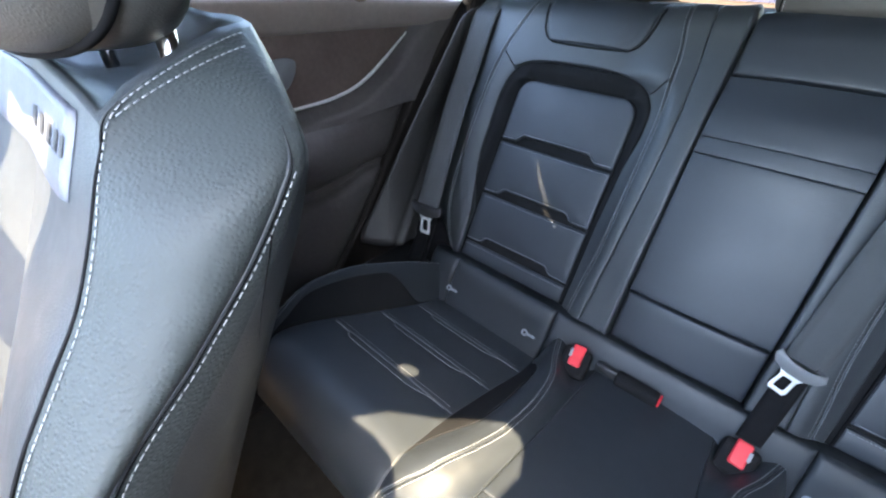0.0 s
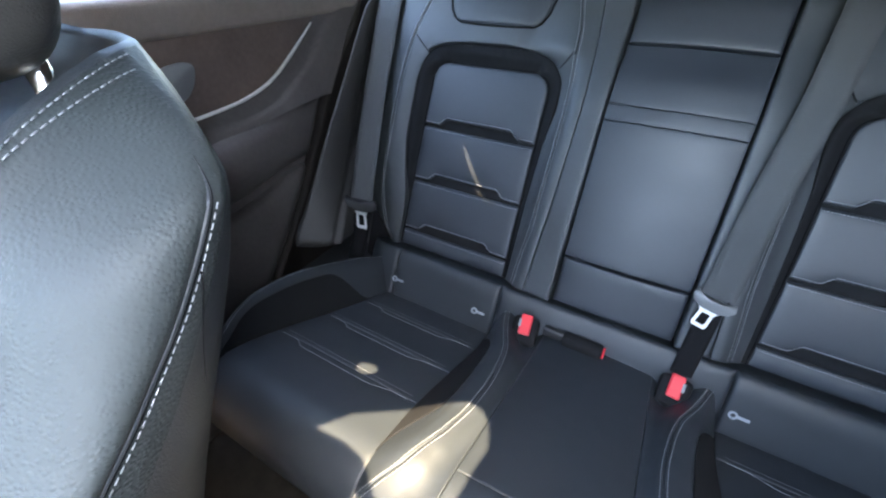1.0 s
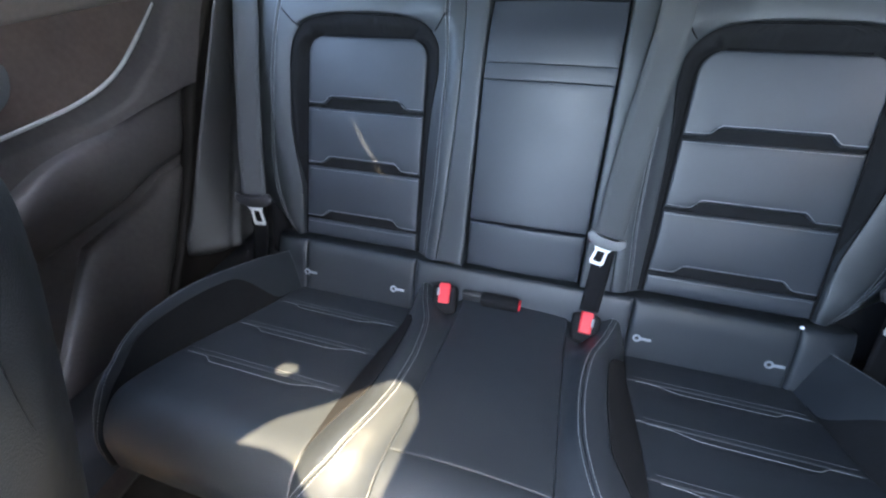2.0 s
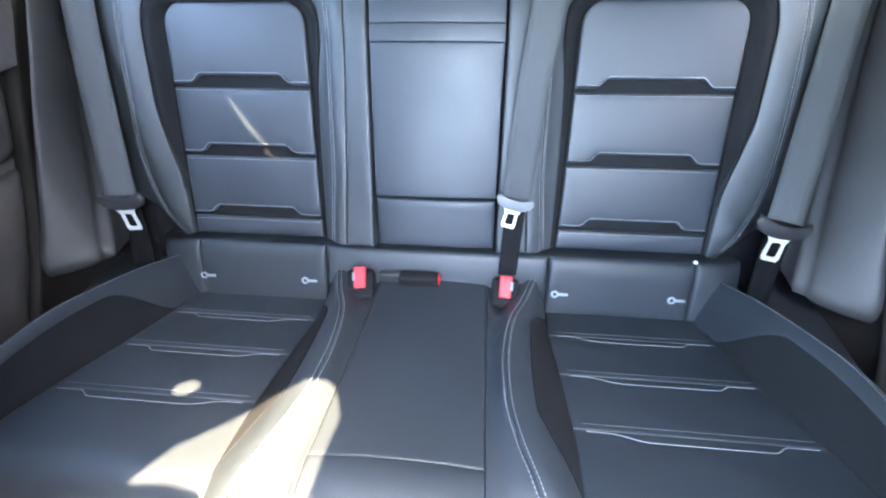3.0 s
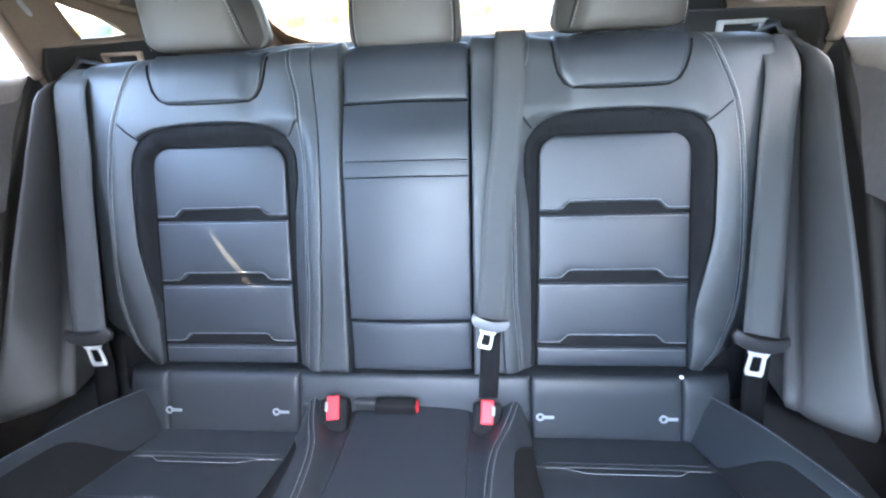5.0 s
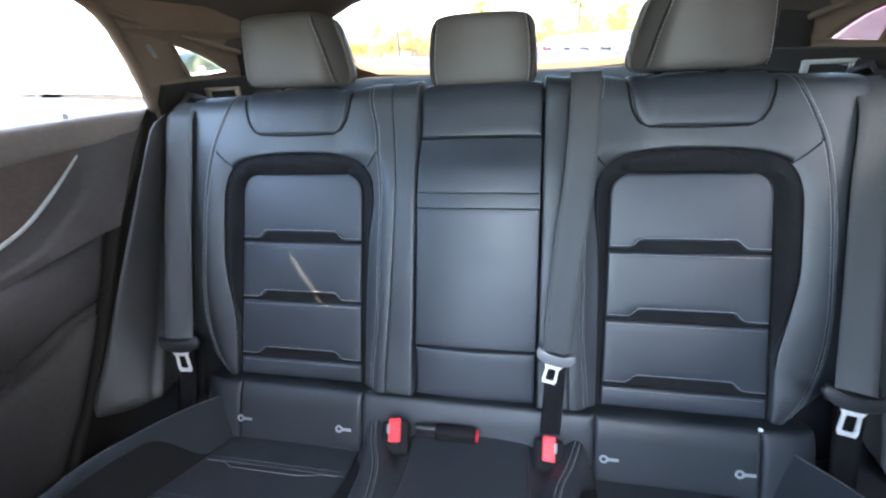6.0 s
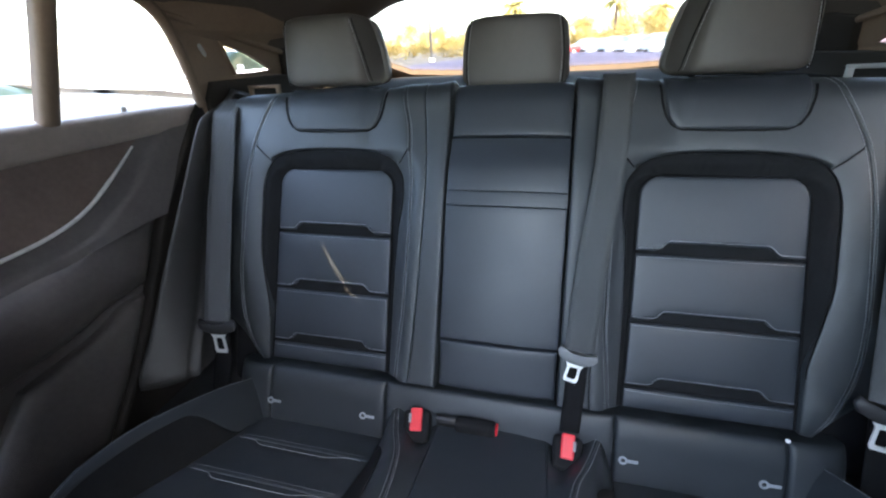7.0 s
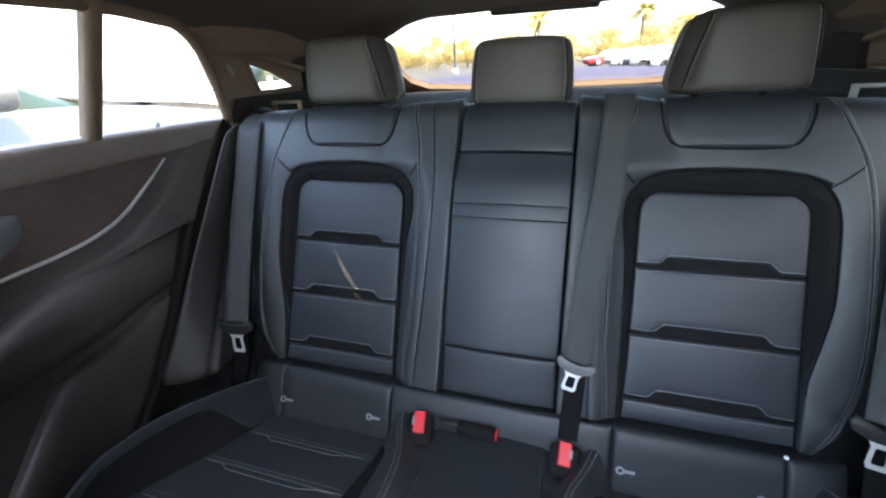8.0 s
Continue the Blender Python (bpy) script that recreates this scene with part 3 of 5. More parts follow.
for m, _ in SIDES:
    edges = [-0.012] + list(C_GROOVES) + [0.548]
    pan = part("cushion", side_panel(m, on_cushion, lambda u: C_INS_IN(u) - 0.004, lambda u: C_INS_OUT(u) + 0.004, const(-0.03), const(0.54), const(-0.0014), edge=0.003, thick=0.03), LEATHER_C, bench)
    for n in range(4):
        u0, u1 = edges[n], edges[n + 1] - (0.003 if n < 3 else 0)
        lo = (lambda s, u0=u0: u0 + 0.011 * smooth(0.12, 0.30, s) * (1 - smooth(0.77, 0.84, s))) if n else const(u0)
        part("cushion_tile", side_panel(m, on_cushion, C_INS_IN, C_INS_OUT, lo, const(u1), const(0.0), edge=0.003, drop=0.0015, thick=0.012, pillow=0.002), LEATHER_C, pan)
        if n:
            pts = [on_cushion(m * lerp(C_INS_IN(u0) + 0.003, C_INS_OUT(u0) - 0.003, s), lo(s) + 0.003, 0.0026) for s in span(0.04, 0.96, 60)]
            part("stitching", tube(pts, 0.0006, 4), THREAD, pan, "grey contrast stitching")
            pts = [on_cushion(m * lerp(C_INS_IN(u0) + 0.003, C_INS_OUT(u0) - 0.003, s), u0 - 0.010, 0.0028) for s in span(0.03, 0.97, 40)]
            part("stitching", tube(pts, 0.0004, 4), THREAD_F, pan)
    mid_out = lambda u: lerp(C_INS_OUT(u), CREST_OUT(u), share(u, 0.07, 0.47, 0.62))
    mid_in = lambda u: lerp(C_INS_IN(u), CREST_IN(u), share(u, 0.02, 0.42, 0.55))
    part("bolster_suede", side_panel(m, on_cushion, C_INS_OUT, mid_out, const(0.05), const(0.47), lambda x, u: cushion_depth(x, u) + 0.0005, edge=0.0015, thick=0.02, step=0.01), SUEDE, bench)
    part("bolster_suede", side_panel(m, on_cushion, mid_in, C_INS_IN, const(0.0), const(0.42), lambda x, u: cushion_depth(x, u) + 0.0005, edge=0.0015, thick=0.02, step=0.006), SUEDE, bench)
    part("outer_bolster", side_panel(m, on_cushion, mid_out, CREST_OUT, const(-0.012), const(0.548), cushion_depth, edge=0.003, thick=0.03, step=0.008), LEATHER_C, bench)
    part("outer_flank", side_panel(m, on_cushion, CREST_OUT, lambda u: CREST_OUT(u) + lerp(0.05, 0.012, smooth(0.12, 0.36, u)), const(-0.012), const(0.548), cushion_depth, edge=0.003, thick=0.04), LEATHER_C, bench)
    part("inner_bolster", side_panel(m, on_cushion, CREST_IN, mid_in, const(-0.012), const(0.548), cushion_depth, edge=0.003, thick=0.03, step=0.006), LEATHER_C, bench)
    part("inner_flank", side_panel(m, on_cushion, const(0.1047), CREST_IN, const(-0.012), const(0.548), cushion_depth, edge=0.0025, thick=0.03, step=0.006), LEATHER_C, bench)
    for f, off in ((CREST_IN, 0.0045), (CREST_IN, -0.0045), (CREST_OUT, -0.005), (CREST_OUT, 0.004)):
        pts = [on_cushion(m * (f(u) + off), u, cushion_depth(f(u) + off, u) + 0.0005) for u in span(0.0, 0.52, 90)]
        part("stitching", stitches(pts, 0.0042, 0.0014, 0.00055), THREAD_D, bench, "dark grey stitching")
    # upright rear edge of the cushion with the two anchor marks
    for a, b in ((0.2215, 0.4905), (0.4915, 0.582)):
        part("cushion_heel", side_panel(m, on_back, const(a), const(b), const(-0.085), const(0.036), lambda x, v: 0.036 - 0.10 * max(0, v) - 0.3 * max(0, v - 0.02) - 5.0 * max(0.0, abs(x) - 0.52) ** 2, edge=0.009, thick=0.05), LEATHER_C, bench)
part("centre_heel", facing(panel(on_back, const(-0.2205), const(0.2205), const(-0.085), const(0.037), lambda x, v: 0.037 - 0.14 * max(0, v), edge=0.010, thick=0.05), on_back, 0, 0), LEATHER_C, bench)
part("centre_cushion", facing(panel(on_cushion, const(-0.1043), const(0.1043), const(0.004), const(0.3972), lambda x, u: CENTRE(u) - 0.5 * x * x, edge=0.003, drop=0.002, thick=0.03), on_cushion, 0, 0.2), LEATHER_C, bench)
part("centre_cushion_front", facing(panel(on_cushion, const(-0.1043), const(0.1043), const(0.398), const(0.548), lambda x, u: CENTRE(u) - 0.5 * x * x, edge=0.003, drop=0.002, thick=0.03), on_cushion, 0, 0.5), LEATHER_C, bench)
base = [[(x, y, z + Z0) for x in span(-0.56, 0.56, 5)] for y, z in ((-0.405, 0.06), (-0.395, 0.0), (-0.375, -0.12), (-0.37, -0.30))]
part("bench_base", from_grid(base), CARPET, bench, "dark carpeted base under the cushion")
for m, _ in SIDES:
    rows = [[on_back(m * x, v, -0.055) for x in (0.55, 0.62, 0.70, 0.78)] for v in span(-0.15, 0.60, 6)]
    part("flank_backing", facing(from_grid(rows), on_back, m * 0.65, 0.3), PLASTIC, bench)


def pillow_box(w, d, h, e1=0.35, e2=0.35, nu=48, nv=28, shape=None):
    """A padded block: a superellipsoid w wide, d deep and h high round the origin; shape(p) bends each point."""
    def sp(c, e):
        return math.copysign(abs(c) ** e, c)
    rows = []
    for i in range(nv + 1):
        a = -math.pi / 2 + math.pi * i / nv
        a = math.pi / 2 * math.copysign(abs(a / (math.pi / 2)) ** 0.8, a)
        row = []
        for j in range(nu):
            b = 2 * math.pi * j / nu
            p = Vector((w / 2 * sp(math.cos(a), e1) * sp(math.cos(b), e2), d / 2 * sp(math.cos(a), e1) * sp(math.sin(b), e2), h / 2 * sp(math.sin(a), e1)))
            row.append(shape(p) if shape else p)
        rows.append(row)
    bm = from_grid(rows, close_u=True)
    bmesh.ops.remove_doubles(bm, verts=bm.verts[:], dist=1e-6)
    bmesh.ops.recalc_face_normals(bm, faces=bm.faces[:])
    return bm


# ---------------------------------------------------------------- headrests
def headrest(x, y, z, w, h, d, lean, m, label):
    """A headrest: cushion, two seams of thread, two short posts. m: the side towards which its inner cheek opens."""
    ob = thing("headrest", label, "headrest", "rear headrests", at=(x, y, z))
    ob.rotation_euler = (-lean, 0, 0)

    def shape(p):
        t = p.z / h + 0.5
        k = 1 - 0.10 * t ** 2 if m == 0 else 1 - 0.05 * t ** 2
        q = Vector((p.x * k, p.y, p.z))
        if m:
            inner = max(0.0, -m * q.x / (w / 2))
            q.y += 0.045 * smooth(0.55, 1.0, inner) * (1 if q.y < 0 else 0)
            q.x += m * (0.031 * max(0.0, t) ** 1.6 * inner + 0.006 * (1 - t) * inner)
        q.y += 0.02 * (q.x / (w / 2)) ** 2 * (1 if q.y < 0 else 0.2)
        return q
    bm = pillow_box(w, d, h, 0.30, 0.33, shape=shape)
    me = bpy.data.meshes.new("cushion")
    bm.to_mesh(me)
    bm.free()
    me.materials.append(LEATHER_H)
    me.shade_smooth()
    c = new("cushion", me)
    c.parent = ob
    sx = 0.70 if m else 0.88
    for side in ((-m, m) if m else (-1, 1)):
        for gap, name in ((-0.003, "stitching"), (0.001, "seam")):
            pts = []
            for k in span(-0.92, 0.92, 40):
                zz = h / 2 * k
                xx = side * (w / 2 * ((sx if side != m or not m else 0.90) - (0.05 * k if m else 0.03 * k * k)) + gap)
                on = shape(Vector((xx, -d / 2 * (1 - abs(k) ** 7) ** 0.3 * (1 - abs(2 * xx / w) ** 6.6) ** 0.155, zz)))
                pts.append(on + Vector((0, -0.0012 if name == "stitching" else 0.0, 0)))
            bm = stitches(pts, 0.004, 0.002, 0.0006) if name == "stitching" else tube(pts, 0.0012, 5)
            me = bpy.data.meshes.new(name)
            bm.to_mesh(me)
            bm.free()
            me.materials.append(THREAD_W if name == "stitching" else GAP)
            s = new(name, me)
            s.parent = ob
    if not m:
        for gap in (-0.003, 0.003):
            pts = []
            for k in span(-0.84, 0.84, 40):
                xx, zz = w / 2 * k, h / 2 * (-0.86 + 0.10 * k ** 4) + gap
                kk = abs(2 * zz / h)
                pts.append(shape(Vector((xx, -d / 2 * (1 - kk ** 7) ** 0.3 * (1 - abs(k) ** 6.6) ** 0.155, zz))) + Vector((0, -0.0012, 0)))
            part("stitching", stitches(pts, 0.004, 0.002, 0.0006), THREAD_W, ob)
    for px in (-0.055, 0.055):
        bm = tube([(px, 0.01, -h / 2 - 0.05), (px, 0.01, -h / 2 + 0.02)], 0.006, 12)
        me = bpy.data.meshes.new("post")
        bm.to_mesh(me)
        bm.free()
        me.materials.append(CHROME)
        me.shade_smooth()
        s = new("post", me)
        s.parent = ob
    return ob


for m, x in ((-1, -0.389), (1, 0.378)):
    headrest(x, 0.350, 0.694 + Z0, 0.238, 0.138, 0.110, 0.10, m, "padded black leather headrest with a stitched cheek seam")
headrest(-0.002, 0.330, 0.678 + Z0, 0.210, 0.124, 0.080, 0.10, 0, "small squarish black leather centre headrest")


# ---------------------------------------------------------------- belts and buckles
def ribbon(points, width, across, thick=0.0014):
    """A flat webbing along points, across gives its width's way at each share of the length."""
    n = len(points)
    rows = []
    for i, p in enumerate(points):
        p = Vector(p)
        a = Vector(across(i / (n - 1))).normalized()
        q = Vector(points[min(n - 1, i + 1)]) - Vector(points[max(0, i - 1)])
        nn = a.cross(q).normalized()
        w = width / 2
        rows.append([p - a * w - nn * thick, p - a * w * 0.5 - nn * thick * 0.4, p + a * w * 0.5 - nn * thick * 0.4, p + a * w - nn * thick,
                     p + a * w + nn * thick, p + a * w * 0.5 + nn * thick * 1.5, p - a * w * 0.5 + nn * thick * 1.5, p - a * w + nn * thick])
    bm = from_grid(rows, close_u=True)
    bmesh.ops.recalc_face_normals(bm, faces=bm.faces[:])
    return bm


def curve_points(ctrl, n=40):
    ts = [i / (len(ctrl) - 1) for i in range(len(ctrl))]
    fs = [table(list(zip(ts, [c[k] for c in ctrl]))) for k in range(3)]
    return [Vector((fs[0](t), fs[1](t), fs[2](t))) for t in span(0, 1, n)]


def tongue(parent, at, right, up, normal, tone, bar=0.066, size=1.0):
    """A belt tongue: a moulded crossbar with a slot, and a chromed steel latch plate with an opening."""
    at, right, up, normal = Vector(at), Vector(right).normalized(), Vector(up).normalized(), Vector(normal).normalized()

    def place(a, b, c):
        return at + (right * a + up * b) * size + normal * c
    outer = [(-bar / 2, 0.004), (-bar / 2 + 0.004, 0.014), (-bar / 2 + 0.012, 0.010), (bar / 2 - 0.012, 0.010), (bar / 2 - 0.004, 0.014), (bar / 2, 0.004),
             (bar / 2 - 0.006, -0.006), (0.014, -0.013), (-0.014, -0.013), (-bar / 2 + 0.006, -0.006)]
    body = part("crossbar", extruded(outer, 0.008, lambda a, b, c: place(a, b, c - 0.004), 0.002), tone, parent)
    o = [(-0.019, -0.007), (-0.014, -0.006), (-0.008, -0.0135), (0.008, -0.0135), (0.014, -0.006), (0.019, -0.007), (0.0118, -0.019), (0.0130, -0.041), (0.0105, -0.046), (-0.0105, -0.046), (-0.0130, -0.041), (-0.0118, -0.019)]
    i = [(-0.0070, -0.0200), (-0.0055, -0.0192), (-0.0025, -0.0190), (0.0025, -0.0190), (0.0055, -0.0192), (0.0070, -0.0200), (0.0074, -0.0260), (0.0078, -0.0375), (0.0060, -0.0400), (-0.0060, -0.0400), (-0.0078, -0.0375), (-0.0074, -0.0260)]
    part("latch_plate", ring(o, i, 0.0025, place), STEEL, parent, "bright steel latch plate", smoothed=False)
    return body


def lap_belt(name_label, ctrl, tongue_at, tone, up, tail, width=0.050, across=(1, 0, 0), lean=0.0, size=1.0, bar=0.066):
    ob = thing("seat_belt", name_label, "seat belt", "rear seat belts", at=ctrl[0])
    pts = curve_points(ctrl)
    part("webbing", ribbon(pts, width, lambda s: across), BELT, ob)
    if tail:
        # same webbing in near-black: the shade of its recess is put into the colour
        part("lower_webbing", ribbon(curve_points(tail, 20), width * 0.7, lambda s: across), GAP, ob)
    tongue(ob, tongue_at, Vector(across) + Vector((0, 0, lean)), up, Vector(across).cross(Vector(up)), tone, bar, size=size)
    return ob


def back_xyz(x, v, d):
    return tuple(on_back(x, v, d))


def clear(x, v, d, k):
    """A point on the backrest drawn the share k towards the middle of the cabin."""
    return tuple(on_back(x, v, d).lerp(Vector((0.09, -0.56, 0.66 + Z0)), k))


lap_belt("black seat belt hanging flat with a steel tongue", [clear(-0.626, 0.665, -0.050, 0), clear(-0.638, 0.640, 0.002, 0), clear(-0.646, 0.60, 0.012, 0), clear(-0.652, 0.44, 0.014, 0.012), clear(-0.656, 0.27, 0.014, 0.05), clear(-0.658, 0.105, 0.012, 0.10)],
         clear(-0.655, 0.104, 0.016, 0.103), PLASTIC, (-0.22, 0.30, 0.90), [clear(-0.655, 0.10, 0.004, 0.09), clear(-0.650, 0.04, 0.0, 0.07), clear(-0.655, -0.08, -0.005, 0.03)], 0.064, lean=0.10, size=1.2, bar=0.080)
lap_belt("black seat belt hanging flat with a steel tongue", [clear(0.622, 0.665, -0.050, 0), clear(0.630, 0.640, 0.002, 0), clear(0.636, 0.58, 0.014, 0), clear(0.634, 0.44, 0.014, 0.015), clear(0.633, 0.27, 0.014, 0.06), clear(0.632, 0.105, 0.012, 0.12)],
         clear(0.632, 0.100, 0.012, 0.123), PLASTIC, (0.14, 0.34, 0.90), [clear(0.634, 0.10, 0.004, 0.11), clear(0.634, 0.04, 0.0, 0.08), clear(0.634, -0.08, -0.005, 0.04)], 0.055, lean=-0.22, size=1.18, bar=0.080)
lap_belt("black centre belt running down beside the armrest", [back_xyz(0.190, 0.665, 0.03), back_xyz(0.184, 0.62, 0.050), back_xyz(0.178, 0.50, 0.062), back_xyz(0.160, 0.32, 0.064), back_xyz(0.148, 0.155, 0.060)],
         back_xyz(0.145, 0.144, 0.061), PLASTIC_T, (0.24, BV.y, BV.z), [back_xyz(0.148, 0.15, 0.055), back_xyz(0.146, 0.09, 0.05), back_xyz(0.142, 0.0, 0.042)], 0.050, lean=-0.25, size=0.98, bar=0.072)


def buckle(x, y, z, turn, label):
    """A belt buckle: a black housing with a ribbed red press button."""
    ob = thing("belt_buckle", label, "belt buckle", "belt buckles", at=(x, y, z + Z0))
    ob.rotation_euler = turn
    for name, size, at, bev, ma in (("housing", (0.052, 0.050, 0.060), (0, 0.004, -0.014), 0.008, PLASTIC_M), ("button", (0.023, 0.010, 0.042), (0, -0.020, -0.002), 0.003, RED),
                                    ("slot", (0.005, 0.006, 0.016), (math.copysign(0.0115, x), -0.0225, 0.0), 0.001, PLASTIC_G)):
        bm = box(size, at, bev)
        me = bpy.data.meshes.new(name)
        bm.to_mesh(me)
        bm.free()
        me.materials.append(ma)
        s = new(name, me)
        s.parent = ob
    return ob


buckle(-0.143, -0.0154, 0.0366, (radians(-55), 0, radians(8)), "red-buttoned belt buckle standing in the seat joint")
buckle(0.140, -0.0134, 0.0296, (radians(-55), 0, radians(-4)), "red-buttoned belt buckle standing in the seat joint")
flat = thing("belt_buckle", "black belt buckle lying flat with a red end", "belt buckle", "belt buckles", at=(-0.05, -0.008, Z0 + 0.030))
part("housing", box((0.078, 0.024, 0.026), (-0.029, -0.013, Z0 + 0.040), 0.006), PLASTIC_M, flat)
part("button", box((0.004, 0.016, 0.018), (0.0115, -0.0145, Z0 + 0.043), 0.0015), RED, flat)
part("strap", box((0.045, 0.012, 0.022), (-0.085, -0.010, Z0 + 0.039), 0.004), PLASTIC, flat)

# anchor marks: a ring with a bar, sewn on the heel of each seat
for x in (-0.480, -0.261, 0.243, 0.462):
    mk = thing("anchor_mark", "small grey child-seat anchor mark on the leather", "label", "anchor marks", at=tuple(on_back(x, -0.028, 0.0385)))
    pl = lambda a, b, c, x=x: on_back(x + a, -0.038 + b, 0.0368 + c)
    n = 14
    o = [(0.0075 * math.cos(2 * math.pi * k / n) - 0.006, 0.0075 * math.sin(2 * math.pi * k / n)) for k in range(n)]
    i = [(0.004 * math.cos(2 * math.pi * k / n) - 0.006, 0.004 * math.sin(2 * math.pi * k / n)) for k in range(n)]
    part("ring", ring(o, i, 0.0016, pl), ICON, mk, smoothed=False)
    part("bar", extruded([(0.0, -0.0026), (0.019, -0.0026), (0.019, 0.0026), (0.0, 0.0026)], 0.0016, pl), ICON, mk, smoothed=False)

pin = thing("trim_clip", "small white plastic clip in the seat joint", "clip", at=tuple(on_back(0.487, 0.038, 0.028)))
part("clip_head", pillow_box(0.007, 0.006, 0.006, 0.6, 0.6, 12, 8, lambda p: p + on_back(0.487, 0.039, 0.031)), WHITE_PLASTIC, pin)

# ---------------------------------------------------------------- cabin shell
floor_bm = from_grid([[(x, y, 0.2) for x in (-0.78, 0, 0.78)] for y in (-2.2, -0.3, 0.5)])
floor = part("floor", floor_bm, CARPET)
tagged(floor, "dark carpeted car floor", "floor", kind="structure")


def sheet(name, y0, y1, z_lo, z_hi, surface, m, material, parent, ny=40, nz=24, end=None):
    """A curved wall sheet on the side m; surface(y, z) is its distance from the middle of the car; end(z) cuts it off slantwise."""
    rows = []
    for j in range(nz + 1):
        row = []
        for y in span(y0, y1, ny + 1):
            z = lerp(z_lo(y), z_hi(y), j / nz)
            row.append((m * surface(y, z), min(y, end(z)) if end else y, z + Z0))
        rows.append(row)
    bm = from_grid(rows)
    if end:
        bmesh.ops.delete(bm, geom=[f for f in bm.faces if min(v.co.y - end(v.co.z - Z0) for v in f.verts) > -1e-5], context="FACES")
    bm.normal_update()
    if sum(f.normal.x for f in bm.faces) * m > 0:
        bmesh.ops.reverse_faces(bm, faces=bm.faces[:])
    return part(name, bm, material, parent)


STRIP = table([(-0.9, 0.405), (-0.5, 0.420), (-0.25, 0.430), (-0.19, 0.4325), (-0.14, 0.4365), (-0.10, 0.4435), (-0.065, 0.4535), (-0.03, 0.469), (0.0, 0.4865), (0.035, 0.509), (0.065, 0.5305), (0.09, 0.5485), (0.12, 0.562), (0.40, 0.590)])
CONTOUR = table([(-0.9, 0.37), (-0.5, 0.39), (-0.26, 0.401), (-0.19, 0.402), (-0.12, 0.404), (-0.05, 0.415), (0.0, 0.440), (0.066, 0.478), (0.12, 0.53), (0.2, 0.58)])
SWOOSH = table([(-0.5, 0.22), (-0.29, 0.27), (-0.259, 0.326), (-0.246, 0.340), (-0.20, 0.366), (-0.16, 0.376), (-0.09, 0.383), (-0.02, 0.390), (0.05, 0.398)])
SILL = table([(-1.9, 0.600), (-1.0, 0.615), (-0.2, 0.617), (0.0, 0.613), (0.2, 0.609), (0.3, 0.604)])
RIDGE_HI = table([(-1.2, 0.29), (-0.6, 0.31), (-0.30, 0.325), (-0.24, 0.348), (-0.15, 0.382), (-0.05, 0.394), (0.06, 0.402)])
RIDGE_LO = table([(-1.2, 0.19), (-0.6, 0.215), (-0.27, 0.236), (-0.06, 0.250), (0.06, 0.275)])

DOOR_END = table([(-0.34, -0.42), (0.06, -0.17), (0.107, -0.129), (0.167, -0.085), (0.211, -0.053), (0.277, -0.012), (0.353, 0.037), (0.415, 0.077), (0.454, 0.110), (0.486, 0.139), (0.53, 0.178), (0.56, 0.205), (0.60, 0.242), (0.62, 0.262)])


def door_reach(z):
    return DOOR_END(z) + 0.024


def door_x(y, z):
    """Inner skin of the door."""
    return 0.738 - 0.010 * smooth(0.30, 0.42, z) + 0.006 * smooth(0.44, 0.52, z)


def low_door_x(y, z):
    """The skin below the chrome strip swells towards the armrest."""
    k = smooth(STRIP(y), RIDGE_HI(y), z)
    fold = 0.0065 * smooth(CONTOUR(y) + 0.003, CONTOUR(y) - 0.005, z) - 0.006 * smooth(SWOOSH(y) + 0.002, SWOOSH(y) - 0.004, z)
    return lerp(door_x(y, z) - 0.001, 0.716, k * k) - fold


